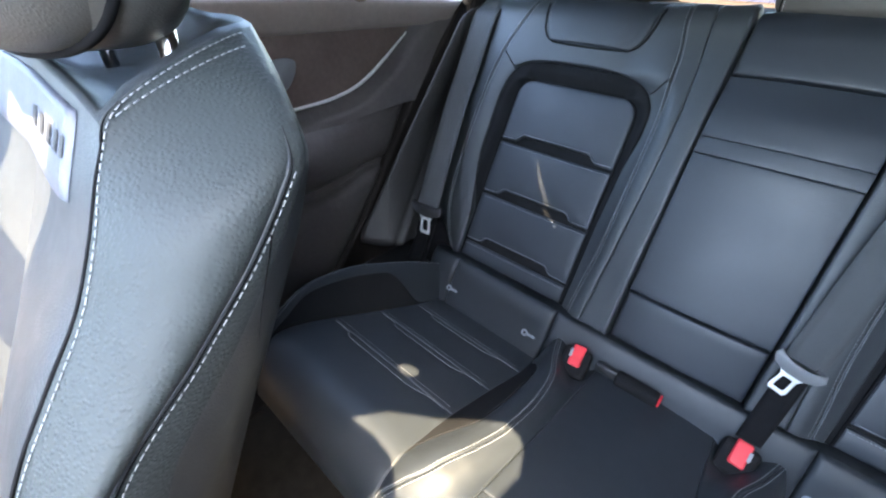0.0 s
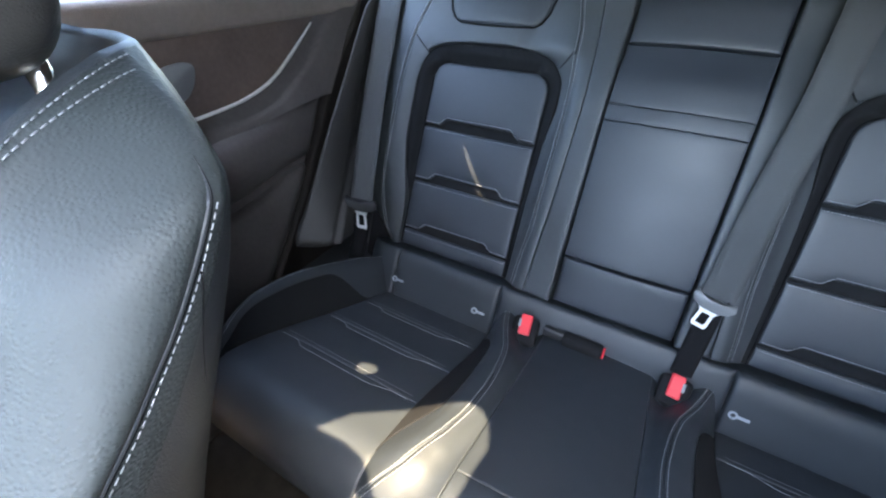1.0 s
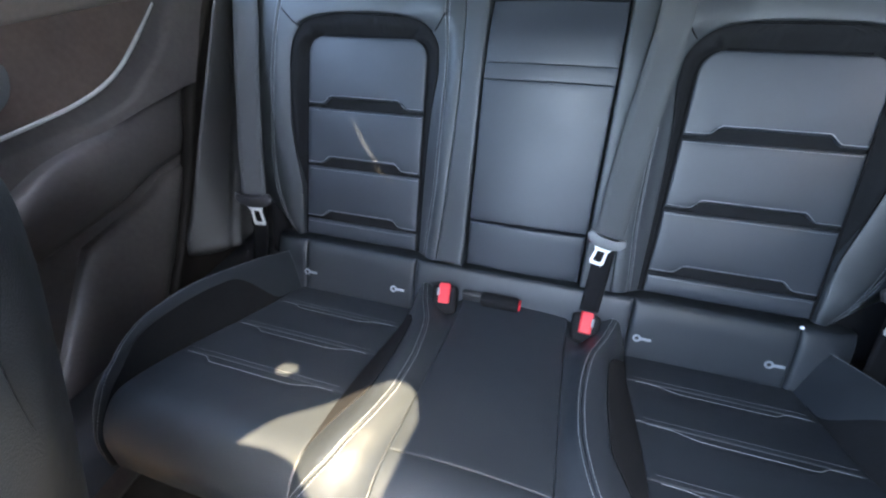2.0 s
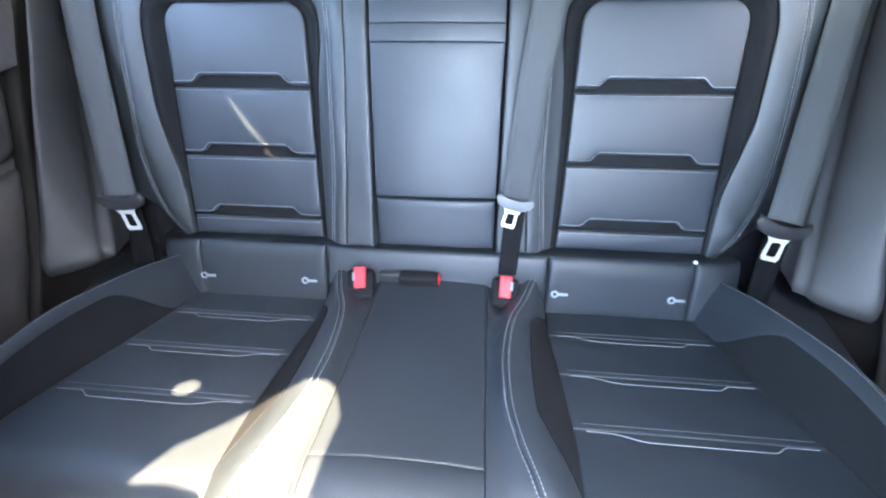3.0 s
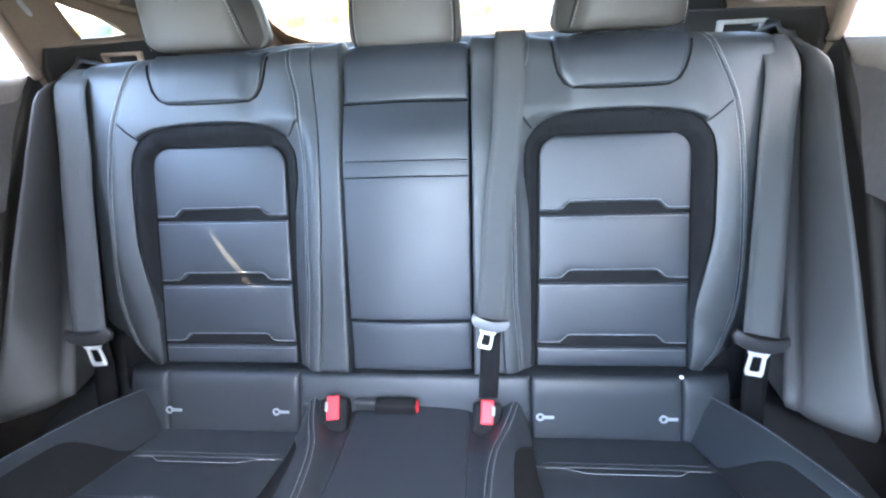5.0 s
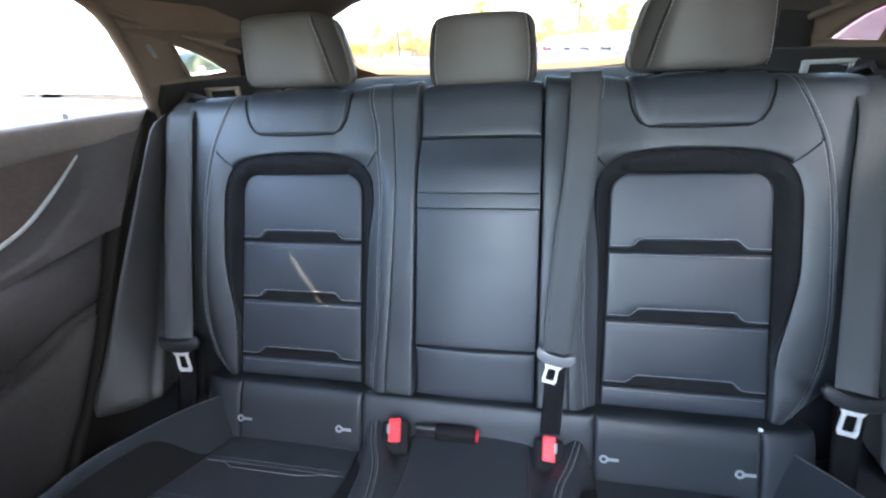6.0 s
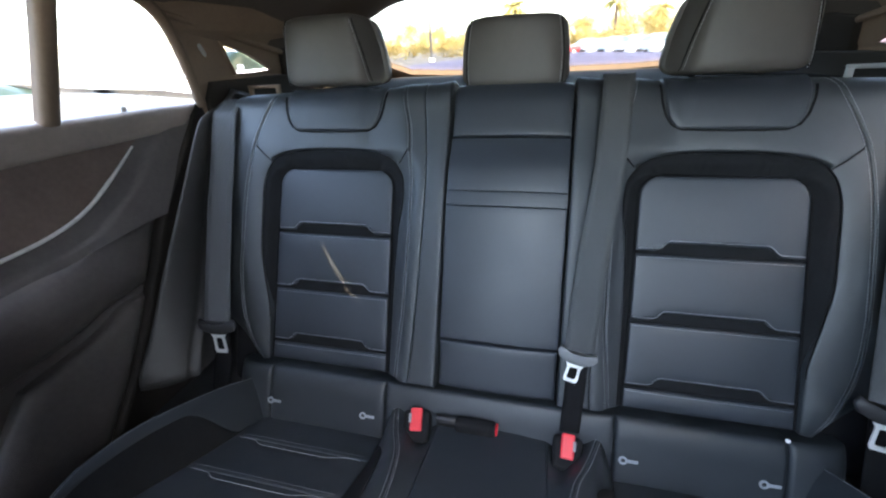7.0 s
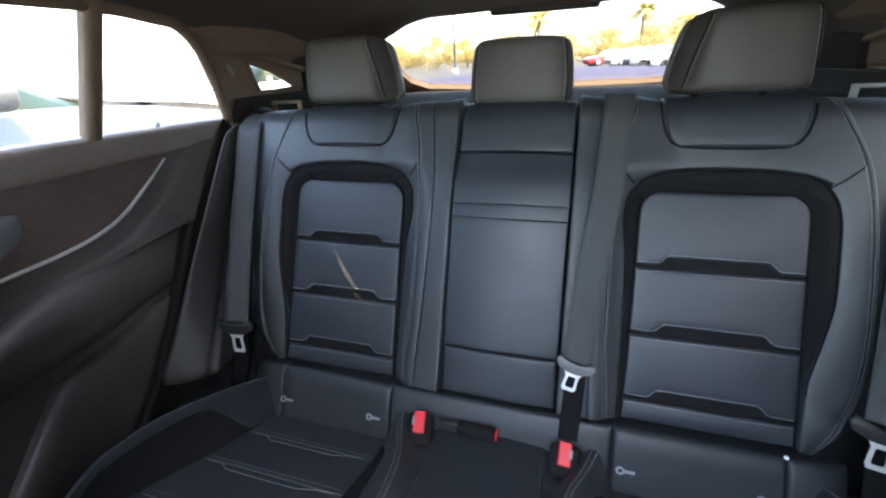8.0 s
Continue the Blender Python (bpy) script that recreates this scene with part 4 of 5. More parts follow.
for m, n in ((-1, 1), (1, 2)):
    door = thing("door_%d" % n, "closed car door with dark leather panel and chrome strip", "car door", kind="structure", at=(m * 0.74, -0.3, 0.3))
    on_door = lambda y, z, d, m=m: Vector((m * (0.738 - d), y, z + Z0))
    sheet("lower_panel", -1.95, 0.36, RIDGE_HI, STRIP, low_door_x, m, DOORSKIN, door, ny=150, nz=80, end=lambda z: door_reach(z) + 0.003)
    sheet("backing", -1.95, 0.36, const(-0.34), const(0.60), const(0.748), m, DOORSKIN, door, nz=6)
    sheet("upper_panel", -1.95, 0.36, STRIP, lambda y: max(0.565, STRIP(y) + 0.001), door_x, m, DOORBROWN, door, ny=150, end=lambda z: door_reach(z) + 0.003)
    roll = panel(on_door, const(-1.95), lambda z: 0.226 + 0.85 * (z - 0.551), const(0.553), lambda s: SILL(lerp(-1.95, 0.285, s)), lambda y, z: 0.010 + 0.25 * (z - 0.553), edge=0.018, drop=0.016, thick=0.03, step=0.02)
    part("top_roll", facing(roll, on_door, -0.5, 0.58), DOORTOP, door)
    arm = panel(on_door, const(-1.2), door_reach, lambda s: RIDGE_LO(lerp(-1.2, 0.18, s)), lambda s: RIDGE_HI(lerp(-1.2, 0.18, s)),
                lambda y, z: (0.048 * (1 - smooth(-0.20, 0.12, y)) + 0.012) * (1 - 0.5 * min(1.0, abs(z - 0.335) / 0.08) ** 1.4), edge=0.030, drop=0.030, thick=0.03, step=0.02)
    part("armrest", facing(arm, on_door, -0.5, 0.28), DOORSKIN, door)
    pocket = panel(on_door, lambda z: -0.262 - 0.9 * (0.2 - z), door_reach, const(-0.30), lambda s: RIDGE_LO(lerp(-0.3, 0.16, s)) - 0.018, lambda y, z: 0.020 - 0.02 * smooth(0.1, -0.2, z), edge=0.045, drop=0.018, thick=0.04, step=0.02)
    part("pocket", facing(pocket, on_door, -0.2, 0.0), DOORSKIN, door)
    # near-black seal sheet that also draws the shade in the door gap
    seal = from_grid([[(m * (x + 0.008 * smooth(0.53, 0.57, z)), door_reach(z) + dy, z + Z0) for dy, x in ((0.0, 0.739), (0.002, 0.718), (0.012, 0.715), (0.022, 0.721), (0.10, 0.723), (0.24, 0.722))] for z in span(-0.30, 0.604, 44)])
    part("seal_and_gap_shade", seal, SEAL, door, "dark seal and shaded gap along the door edge")
    pts = [(m * (door_x(y, STRIP(y)) - 0.007), y, STRIP(y) + Z0) for y in span(-0.9, 0.086, 160)]
    part("chrome_strip", tube(pts, 0.0034, 8, taper=lambda s: 1.0 if s < 0.93 else lerp(1.0, 0.55, (s - 0.93) / 0.07)), STEEL, door, "bright satin chrome strip")
    hp = [(-0.36, 0.452), (-0.286, 0.453), (-0.262, 0.4535), (-0.243, 0.456), (-0.228, 0.461), (-0.218, 0.4665), (-0.209, 0.474), (-0.202, 0.483), (-0.196, 0.494), (-0.1925, 0.504), (-0.1925, 0.511), (-0.196, 0.5165), (-0.204, 0.5195), (-0.216, 0.5205), (-0.235, 0.519), (-0.262, 0.513), (-0.30, 0.502), (-0.35, 0.484), (-0.40, 0.462)]
    part("pull_handle", extruded(hp, 0.012, lambda a, b, c, m=m: (m * (0.738 - c), a, b + Z0), 0.003), PLASTIC_G, door, "grey inner pull handle")
    post = [(m * (0.722 - 0.55 * max(0, z - 0.61)), -0.046, z + Z0) for z in span(0.613, 0.86, 8)]
    part("window_post", ribbon(post, 0.027, lambda s: (0.0, 1, 0), 0.009), PILLAR, door, "brown-grey window post")
    rows = [[(m * (0.735 - 0.55 * (z - 0.61)), y, z + Z0) for y in span(-1.9, 0.34, 8)] for z in (0.59, 0.75, 0.86)]
    pane = part("window_pane", from_grid(rows), GLASS, door)
    pane.visible_shadow = False
    knob = pillow_box(0.009, 0.012, 0.012, 0.6, 0.6, 12, 8, lambda p, m=m: p + Vector((m * 0.716, 0.085, 0.617 + Z0)))
    part("lock_knob", knob, WHITE_PLASTIC, door)

# ---------------------------------------------------------------- roof, pillars, hatch
def side_x(y, z):
    """The upper side of the cabin leans in with height and narrows to the rear."""
    return 0.725 - 0.55 * max(0.0, z - 0.61) - 0.10 * smooth(0.25, 1.0, y)


def holed(outer, holes, place):
    """A sheet from an outline with openings."""
    from mathutils.geometry import tessellate_polygon
    loops = [[Vector((a, b, 0)) for a, b in loop] for loop in [outer, *holes]]
    flat_pts = [p for loop in loops for p in loop]
    bm = bmesh.new()
    vs = [bm.verts.new(place(p.x, p.y)) for p in flat_pts]
    for tri in tessellate_polygon(loops):
        try:
            bm.faces.new([vs[k] for k in tri])
        except ValueError:
            pass
    bmesh.ops.recalc_face_normals(bm, faces=bm.faces[:])
    return bm


ROOF = 0.884
RAIL_Z = table([(-1.3, 0.79), (-0.6, 0.812), (-0.06, 0.814), (0.1, 0.797), (0.14, 0.785), (0.25, 0.768), (0.31, 0.747), (0.45, 0.718), (0.56, 0.70), (0.76, 0.80)])
ROOF_Z = table([(-1.3, 0.86), (-0.9, 0.885), (-0.3, 0.89), (0.1, 0.888), (0.4, 0.872), (0.76, 0.832)])
rows = []
for y in span(0.1, 0.765, 24):
    e = side_x(y, RAIL_Z(y)) if y < 0.56 else lerp(side_x(0.56, RAIL_Z(0.56)), 0.44, smooth(0.56, 0.76, y))
    rows.append([(e * s, y, lerp(ROOF_Z(y), RAIL_Z(y), abs(s) ** 6) + Z0) for s in span(-1, 1, 33)])
bm = from_grid(rows)
bmesh.ops.reverse_faces(bm, faces=bm.faces[:])
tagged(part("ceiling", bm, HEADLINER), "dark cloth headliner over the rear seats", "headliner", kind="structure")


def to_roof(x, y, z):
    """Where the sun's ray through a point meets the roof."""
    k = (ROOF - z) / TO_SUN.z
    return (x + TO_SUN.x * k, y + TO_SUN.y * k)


# unseen front roof: its holes are shaped to cast the sun's patch, spot and streak
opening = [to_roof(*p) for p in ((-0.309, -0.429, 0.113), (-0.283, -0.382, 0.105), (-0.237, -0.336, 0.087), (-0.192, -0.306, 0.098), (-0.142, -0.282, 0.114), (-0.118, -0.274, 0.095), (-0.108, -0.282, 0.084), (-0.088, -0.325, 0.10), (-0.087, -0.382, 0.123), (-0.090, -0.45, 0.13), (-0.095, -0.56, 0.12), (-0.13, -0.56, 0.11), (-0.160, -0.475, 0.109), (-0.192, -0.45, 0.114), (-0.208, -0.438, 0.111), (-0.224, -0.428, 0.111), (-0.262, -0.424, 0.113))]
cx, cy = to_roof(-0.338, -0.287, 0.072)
sun_spot_hole = [(cx + 0.018 * math.cos(a) - 0.004 * math.sin(a), cy + 0.011 * math.sin(a) + 0.006 * math.cos(a)) for a in span(0, 2 * math.pi, 15)[:-1]]
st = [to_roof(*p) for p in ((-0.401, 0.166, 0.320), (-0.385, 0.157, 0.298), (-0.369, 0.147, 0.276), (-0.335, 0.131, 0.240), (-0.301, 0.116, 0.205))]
sun_streak_hole = st + [(x - 0.0020 * math.sin(math.pi * k / 4) - 0.0004, y - 0.0020 * math.sin(math.pi * k / 4) - 0.0004) for k, (x, y) in reversed(list(enumerate(st)))]
edge = [(-0.42, -0.95), (0.42, -0.95), (0.42, 0.102), (-0.42, 0.102)]
# added holes that let more light onto the front seats and the bench
front_light_hole = [(-0.40, -0.945), (0.40, -0.945), (0.40, -0.88), (0.37, -0.86), (-0.37, -0.86), (-0.40, -0.88)]
passenger_light_hole = [(-0.32, -0.79), (-0.17, -0.79), (-0.17, -0.70), (-0.32, -0.70)]
driver_light_hole = [(0.12, -0.85), (0.40, -0.85), (0.40, -0.74), (0.12, -0.74)]
bm = holed(edge, [opening, sun_spot_hole, sun_streak_hole, front_light_hole, driver_light_hole, passenger_light_hole], lambda x, y: (x, y, ROOF + Z0))
tagged(part("ceiling_front", bm, HEADLINER), "unseen dark roof sheet with holes cut to let light in", "headliner", kind="structure")
for m in (-1, 1):
    rows = []
    for y in span(-0.95, 0.102, 20):
        e = side_x(y, RAIL_Z(y))
        rows.append([(m * e * t, y, lerp(ROOF_Z(y), RAIL_Z(y), t ** 6) + Z0) for t in span(0.41 / 0.62, 1, 12)])
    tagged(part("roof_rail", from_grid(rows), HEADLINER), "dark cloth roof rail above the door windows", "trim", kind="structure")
    # unseen overhang added to stop the sun entering by the side windows
    eave = 0.0 if m > 0 else 0.18
    skin = [[(m * x, y, z + Z0) for x, z in ((0.55, 0.905), (0.66, 0.898), (0.84 - eave, 0.886), (0.88 - eave, 0.880), (0.84 - eave, 0.874), (0.64, 0.856), (0.612, 0.818))] for y in span(-1.3, 0.6, 12)]
    tagged(part("sun_block_edge", from_grid(skin), PAINT_BLUE), "unseen dark roof overhang added to keep sun off the bench", "car body", kind="structure")
    # unseen pillar added at the door joint to dim light on the cushion
    rows = [[(m * (0.728 - 0.55 * max(0.0, z - 0.61) - dx), y, z + Z0) for y, dx in ((-0.58, -0.004), (-0.575, 0.012), (-0.545, 0.022), (-0.455, 0.022), (-0.425, 0.012), (-0.42, -0.004))] for z in span(0.56, 0.83, 8)]
    tagged(part("light_block_pillar", from_grid(rows), PILLAR), "unseen brown-grey pillar added to dim light on the cushion", "trim", kind="structure")
    # pillar trim with the small quarter window
    outline = [(0.30, 0.55), (0.284, 0.60), (0.279, 0.612), (0.258, 0.644), (0.221, 0.695), (0.173, 0.751), (0.14, 0.778), (0.10, 0.797), (0.09, 0.82), (0.30, 0.82), (0.50, 0.80),
               (0.70, 0.83), (0.852, 0.785), (0.954, 0.737), (1.085, 0.676), (1.19, 0.627), (1.27, 0.59), (1.27, 0.53)]
    quarter = [(0.312, 0.730), (0.345, 0.692), (0.378, 0.657), (0.44, 0.657), (0.500, 0.661), (0.455, 0.683), (0.41, 0.702), (0.36, 0.716)]
    bm = holed(outline, [quarter], lambda y, z, m=m: (m * side_x(y, z), y, z + Z0))
    pil = tagged(part("pillar_trim", bm, PILLAR, smoothed=False), "brown-grey cloth pillar trim round a quarter window", "trim", kind="structure")
    frame_pts = [(m * (side_x(y, z) - 0.004), y, z + Z0) for y, z in outline[1:8] + [(q, RAIL_Z(q) - 0.002) for q in (0.06, 0.0, -0.06, -0.2, -0.4, -0.7, -0.95)]]
    part("window_seal", tube(resample(frame_pts, 0.02), 0.011, 8), PILLAR, pil)
    # headliner edge in the paler cloth: its lit look is put into the colour
    lip = [(0.043, 0.807), (0.13, 0.782), (0.218, 0.765), (0.308, 0.749), (0.40, 0.729), (0.523, 0.704)]
    lip_z = table(lip)
    part("headliner_lip", tube([(m * (side_x(y, lip_z(y)) - 0.003), y, lip_z(y) + Z0) for y in span(0.12, 0.52, 30)], 0.007, 8, taper=lambda q: 0.25 + 0.75 * smooth(0.0, 0.2, q)), PILLAR, pil)
    ledge = panel(lambda y, z, d, m=m: Vector((m * (side_x(y, z) - d), y, z + Z0)), const(0.300), const(0.86), const(0.58), const(0.648), const(0.012), edge=0.006, thick=0.01, step=0.03)
    part("ledge_trim", ledge, SEAL, pil, "dark plastic ledge under the quarter window")
    # dark panel added where the rear of the pillar lies in shade
    cover = panel(lambda y, z, d, m=m: Vector((m * (side_x(y, z) - d), y, z + Z0)), lambda z: 0.545 - 0.6 * (z - 0.66), const(0.88), const(0.646), lambda s: 0.712 + 0.05 * s, const(0.009), edge=0.006, thick=0.008, step=0.03)
    part("pillar_shade_panel", cover, SEAL, pil, "dark panel for the shade behind the quarter window")
    qc = (0.42, 0.685)
    inner = [(lerp(qc[0], y, 0.94), lerp(qc[1], z, 0.90)) for y, z in quarter]
    part("quarter_frame", ring(quarter, inner, 0.012, lambda y, z, c, m=m: (m * (side_x(y, z) + 0.004 - c), y, z + Z0)), PILLAR, pil, smoothed=False)
    part("quarter_pane", extruded(inner, 0.003, lambda y, z, c, m=m: (m * (side_x(y, z) + 0.010 + c), y, z + Z0)), TINTED, pil, smoothed=False)
    hook = pillow_box(0.006, 0.010, 0.034, 0.7, 0.7, 12, 8, lambda p, m=m: Matrix.Rotation(0.5, 3, "X") @ p + Vector((m * (side_x(0.265, 0.715) - 0.004), 0.265, 0.715 + Z0)))
    part("coat_hook", hook, PLASTIC_G, pil)
    # light bracket on the ledge behind the belt
    br = thing("belt_bracket", "light grey bracket on the ledge behind the seat", "bracket", "brackets", at=(m * 0.642, 0.42, 0.61 + Z0))
    # left bracket takes a duller tone: the weaker light on it put into colour
    tone = PLASTIC_G if m > 0 else PILLAR
    part("bar", box((0.094, 0.010, 0.008), (m * 0.642, 0.42, 0.626 + Z0), 0.003), tone, br)
    part("leg", box((0.012, 0.010, 0.022), (m * 0.602, 0.42, 0.614 + Z0), 0.003), tone, br)
    part("leg", box((0.012, 0.010, 0.022), (m * 0.682, 0.42, 0.614 + Z0), 0.003), tone, br)

# rear window: a sloping frame with the glass in it
W = [(-0.20, 0.749), (-0.386, 0.756), (-0.48, 0.800), (-0.53, 0.852), (-0.559, 0.954), (-0.582, 1.085), (-0.570, 1.175), (-0.512, 1.235), (-0.35, 1.255)]
win = W + [(0.0, 1.262)] + [(-x, y) for x, y in reversed(W)] + [(0.0, 0.746)]
big = [(x * 1.16, 1.0 + (y - 1.0) * 1.32) for x, y in win]
on_hatch = lambda x, y, c: (x, y + 0.42 * c, 0.85 - 0.467 * (y - 0.7) + c + Z0)
hatch = thing("window_3", "sloping rear window in a dark trim frame", "rear window", kind="structure", at=(0, 1.0, 0.71 + Z0))
part("window_frame", ring(big, win, 0.02, on_hatch), PILLAR, hatch, smoothed=False)
part("window_pane", extruded(win, 0.004, lambda x, y, c: on_hatch(x, y, c + 0.015)), TINTED, hatch, smoothed=False)
part("wiper_cover", box((0.30, 0.035, 0.018), on_hatch(0.0, 0.770, 0.01), 0.006), PLASTIC, hatch, "dark sensor cover at the top of the rear glass")

shelf = from_grid([[(x, y, 0.608 - 0.03 * smooth(0.9, 1.3, y) + Z0 - 0.01 * (abs(x) > 0.55)) for x in span(-0.72, 0.72, 12)] for y in span(0.34, 1.27, 10)])
tagged(part("parcel_shelf", shelf, CARPET), "dark cloth luggage cover behind the seats", "parcel shelf", kind="structure")
tagged(part("wall_rear", from_grid([[(x, 1.27, z + Z0) for x in (-0.75, 0.75)] for z in (-0.3, 0.60)]), PLASTIC), "plain dark inner tailgate panel", "wall", kind="structure")

# side trim beside the seat, behind each door
SIDE_Y = table([(-0.10, -0.27), (0.077, -0.118), (0.12, -0.112), (0.18, -0.066), (0.30, 0.022), (0.42, 0.112), (0.57, 0.226), (0.62, 0.272)])
for m in (-1, 1):
    rows = []
    for k in span(0, 1, 44):
        row = []
        for t in span(0, 1, 16):
            z = lerp(0.092, 0.628, k)
            head = smooth(0.555, 0.628, z) ** 2
            reach = max(0.0, (0.36 - z) / 0.27) ** 1.5  # towards its foot the trim closes round the seat
            y = lerp(SIDE_Y(z), 0.052 + 0.44 * (z - 0.033) - 0.132 * reach, t)
            bulge = 0.032 * math.sin(math.pi * min(1, t * 1.2 + 0.05)) ** 0.6
            foot = 0.010 * (1 - smooth(0.0, 0.03, k)) ** 2
            inner = (0.697 if m < 0 else 0.676) - (0.092 if m < 0 else 0.072) * reach
            row.append((m * (lerp(0.694, inner, t ** 0.9) - 0.4 * bulge + foot - 0.034 * head * (1 - t)), y + 0.05 * head + foot, z - 0.010 * head * (1 - t) + Z0))
        x1, y1, z1 = row[-1]
        row += [(x1 + m * 0.003, y1 + 0.004, z1), (x1 + m * 0.006, y1 + 0.05, z1)]
        rows.append([(m * 0.722, row[0][1] + 0.05, row[0][2] - 0.01)] + row)
    last = rows[-1]
    rows.append([(x, y + 0.05, z - 0.012) for x, y, z in last])
    bm = from_grid(rows)
    bm.normal_update()
    if sum(f.normal.x for f in bm.faces) * m > 0:
        bmesh.ops.reverse_faces(bm, faces=bm.faces[:])
    tagged(part("side_trim", bm, TRIM), "dark padded side trim between door and seat", "trim", kind="structure")
    tagged(part("sill_trim", from_grid([[(m * x, y, z + Z0) for x, z in ((0.575, -0.04), (0.60, -0.01), (0.66, 0.005), (0.70, 0.01), (0.745, 0.0))] for y in span(-0.6, 0.12, 8)]), PLASTIC), "dark plastic trim beside the cushion", "trim", kind="structure")

# front of the cabin: dashboard, windscreen
dash = [[(x, y, z + Z0) for x in span(-0.74, 0.74, 9)] for y, z in ((-1.45, -0.28), (-1.42, 0.20), (-1.40, 0.36), (-1.46, 0.42), (-1.7, 0.45), (-2.0, 0.45))]
tagged(part("dashboard", from_grid(dash), PLASTIC), "plain dark dashboard at the front of the cabin", "dashboard", kind="structure")
ws = part("windscreen", from_grid([[(x, y, z + Z0) for x in span(-0.64, 0.64, 7)] for y, z in ((-0.95, 0.885), (-1.98, 0.45))]), GLASS)
tagged(ws, "clear windscreen at the front of the cabin", "windscreen", kind="structure")
ws.visible_shadow = False


# ---------------------------------------------------------------- front seats
def front_seat(m):
    """A front seat seen from behind: m is its side. Guide lines run from the shoulder down: front middle, front seam, rear seam, rear edge, rear middle."""
    mid = 0.395
    seat = thing("front_seat", "black grained leather front seat with white seam stitching", "car seat", "front seats", at=(m * mid, -0.75, 0.22))
    ks = [0.0, 0.09, 0.18, 0.30, 0.45, 0.60, 0.75, 1.0]
    guides = [
        [(mid, -0.580, 0.600), (mid, -0.586, 0.585), (mid, -0.596, 0.560), (mid, -0.608, 0.525), (mid, -0.630, 0.480), (mid, -0.655, 0.430), (mid, -0.69, 0.34), (mid, -0.76, 0.0)],
        [(0.290, -0.582, 0.597), (0.284, -0.588, 0.584), (0.279, -0.599, 0.562), (0.276, -0.615, 0.528), (0.275, -0.642, 0.49), (0.270, -0.675, 0.44), (0.27, -0.72, 0.34), (0.27, -0.80, 0.0)],
        [(0.235, -0.583, 0.590), (0.231, -0.586, 0.582), (0.223, -0.595, 0.568), (0.213, -0.608, 0.545), (0.205, -0.626, 0.515), (0.200, -0.650, 0.484), (0.198, -0.70, 0.40), (0.20, -0.78, 0.0)],
        [(0.285, -0.479, 0.622), (0.243, -0.494, 0.607), (0.205, -0.507, 0.590), (0.172, -0.524, 0.567), (0.169, -0.556, 0.526), (0.166, -0.597, 0.486), (0.160, -0.66, 0.425), (0.17, -0.74, 0.0)],
        [(0.300, -0.466, 0.622), (0.262, -0.474, 0.600), (0.232, -0.481, 0.577), (0.199, -0.496, 0.555), (0.190, -0.524, 0.505), (0.192, -0.558, 0.440), (0.193, -0.600, 0.375), (0.196, -0.76, 0.0)],
        [(0.34, -0.455, 0.622), (0.33, -0.450, 0.59), (0.32, -0.452, 0.555), (0.31, -0.460, 0.52), (0.30, -0.478, 0.47), (0.30, -0.504, 0.40), (0.30, -0.536, 0.32), (0.30, -0.68, 0.0)],
        [(mid, -0.452, 0.620), (mid, -0.445, 0.59), (mid, -0.445, 0.555), (mid, -0.452, 0.52), (mid, -0.468, 0.47), (mid, -0.495, 0.40), (mid, -0.527, 0.32), (mid, -0.67, 0.0)],
    ]
    lines = [[table(list(zip(ks, [p[c] for p in g]))) for c in range(3)] for g in guides]

    def at(k, w):
        """A point of the hull at height share k and way round w (0..6)."""
        vals = []
        for c in range(3):
            f = table([(n, lines[n][c](k)) for n in range(7)])
            vals.append(f(w))
        swell = 0.014 * math.sin(math.pi * (w - 2)) * smooth(0.05, 0.35, k) if 2 < w < 3 else 0.0
        arch = 0.0058 * math.sin(math.pi * (w - 2) ** 0.85) * (1 - smooth(0.0, 0.25, k)) if 2 < w < 3 else 0.0
        return Vector((m * (vals[0] - swell), vals[1], vals[2] + arch + Z0))
    kk = [0.0, 0.03, 0.06, 0.09, 0.12, 0.15, 0.18, 0.22, 0.26, 0.30, 0.35, 0.40, 0.45, 0.5, 0.55, 0.6, 0.66, 0.72, 0.78, 0.85, 0.92, 1.0]

    def skin(w0, w1, name, material, label="", n=14, mirror=False):
        rows = []
        for k in kk:
            row = []
            for w in span(w0, w1, n):
                p = at(k, w)
                if mirror:
                    p.x = m * 2 * mid - p.x
                row.append(p)
            rows.append(row)
        bm = from_grid(rows)
        bmesh.ops.recalc_face_normals(bm, faces=bm.faces[:])
        return part(name, bm, material, seat, label)
    for mirrored in (False, True):
        skin(0, 2, "front_bolster", LEATHER, n=18, mirror=mirrored)
        skin(2, 3.5, "side_bolster", LEATHER_G, "" if mirrored else "grained leather shoulder bolster", n=22, mirror=mirrored)
        skin(3.5, 6, "back_shell", LEATHER, n=20, mirror=mirrored)
    # top cap
    ringpts = [at(0.0, w) for w in span(0, 6, 25)]
    ringpts += [Vector((m * 2 * mid - p.x, p.y, p.z)) for p in reversed(ringpts[1:-1])]
    c = sum(ringpts, Vector()) / len(ringpts) + Vector((0, 0, 0.004))
    bm = from_grid([[p for p in ringpts], [p.lerp(c, 0.05) + Vector((0, 0, 0.003)) for p in ringpts], [p.lerp(c, 0.13) + Vector((0, 0, -0.003)) for p in ringpts], [p.lerp(c, 0.25) + Vector((0, 0, -0.014)) for p in ringpts], [p.lerp(c, 0.5) + Vector((0, 0, -0.026)) for p in ringpts], [c + Vector((0, 0, -0.028)) for p in ringpts]], close_u=True)
    bmesh.ops.remove_doubles(bm, verts=bm.verts[:], dist=1e-5)
    bmesh.ops.recalc_face_normals(bm, faces=bm.faces[:])
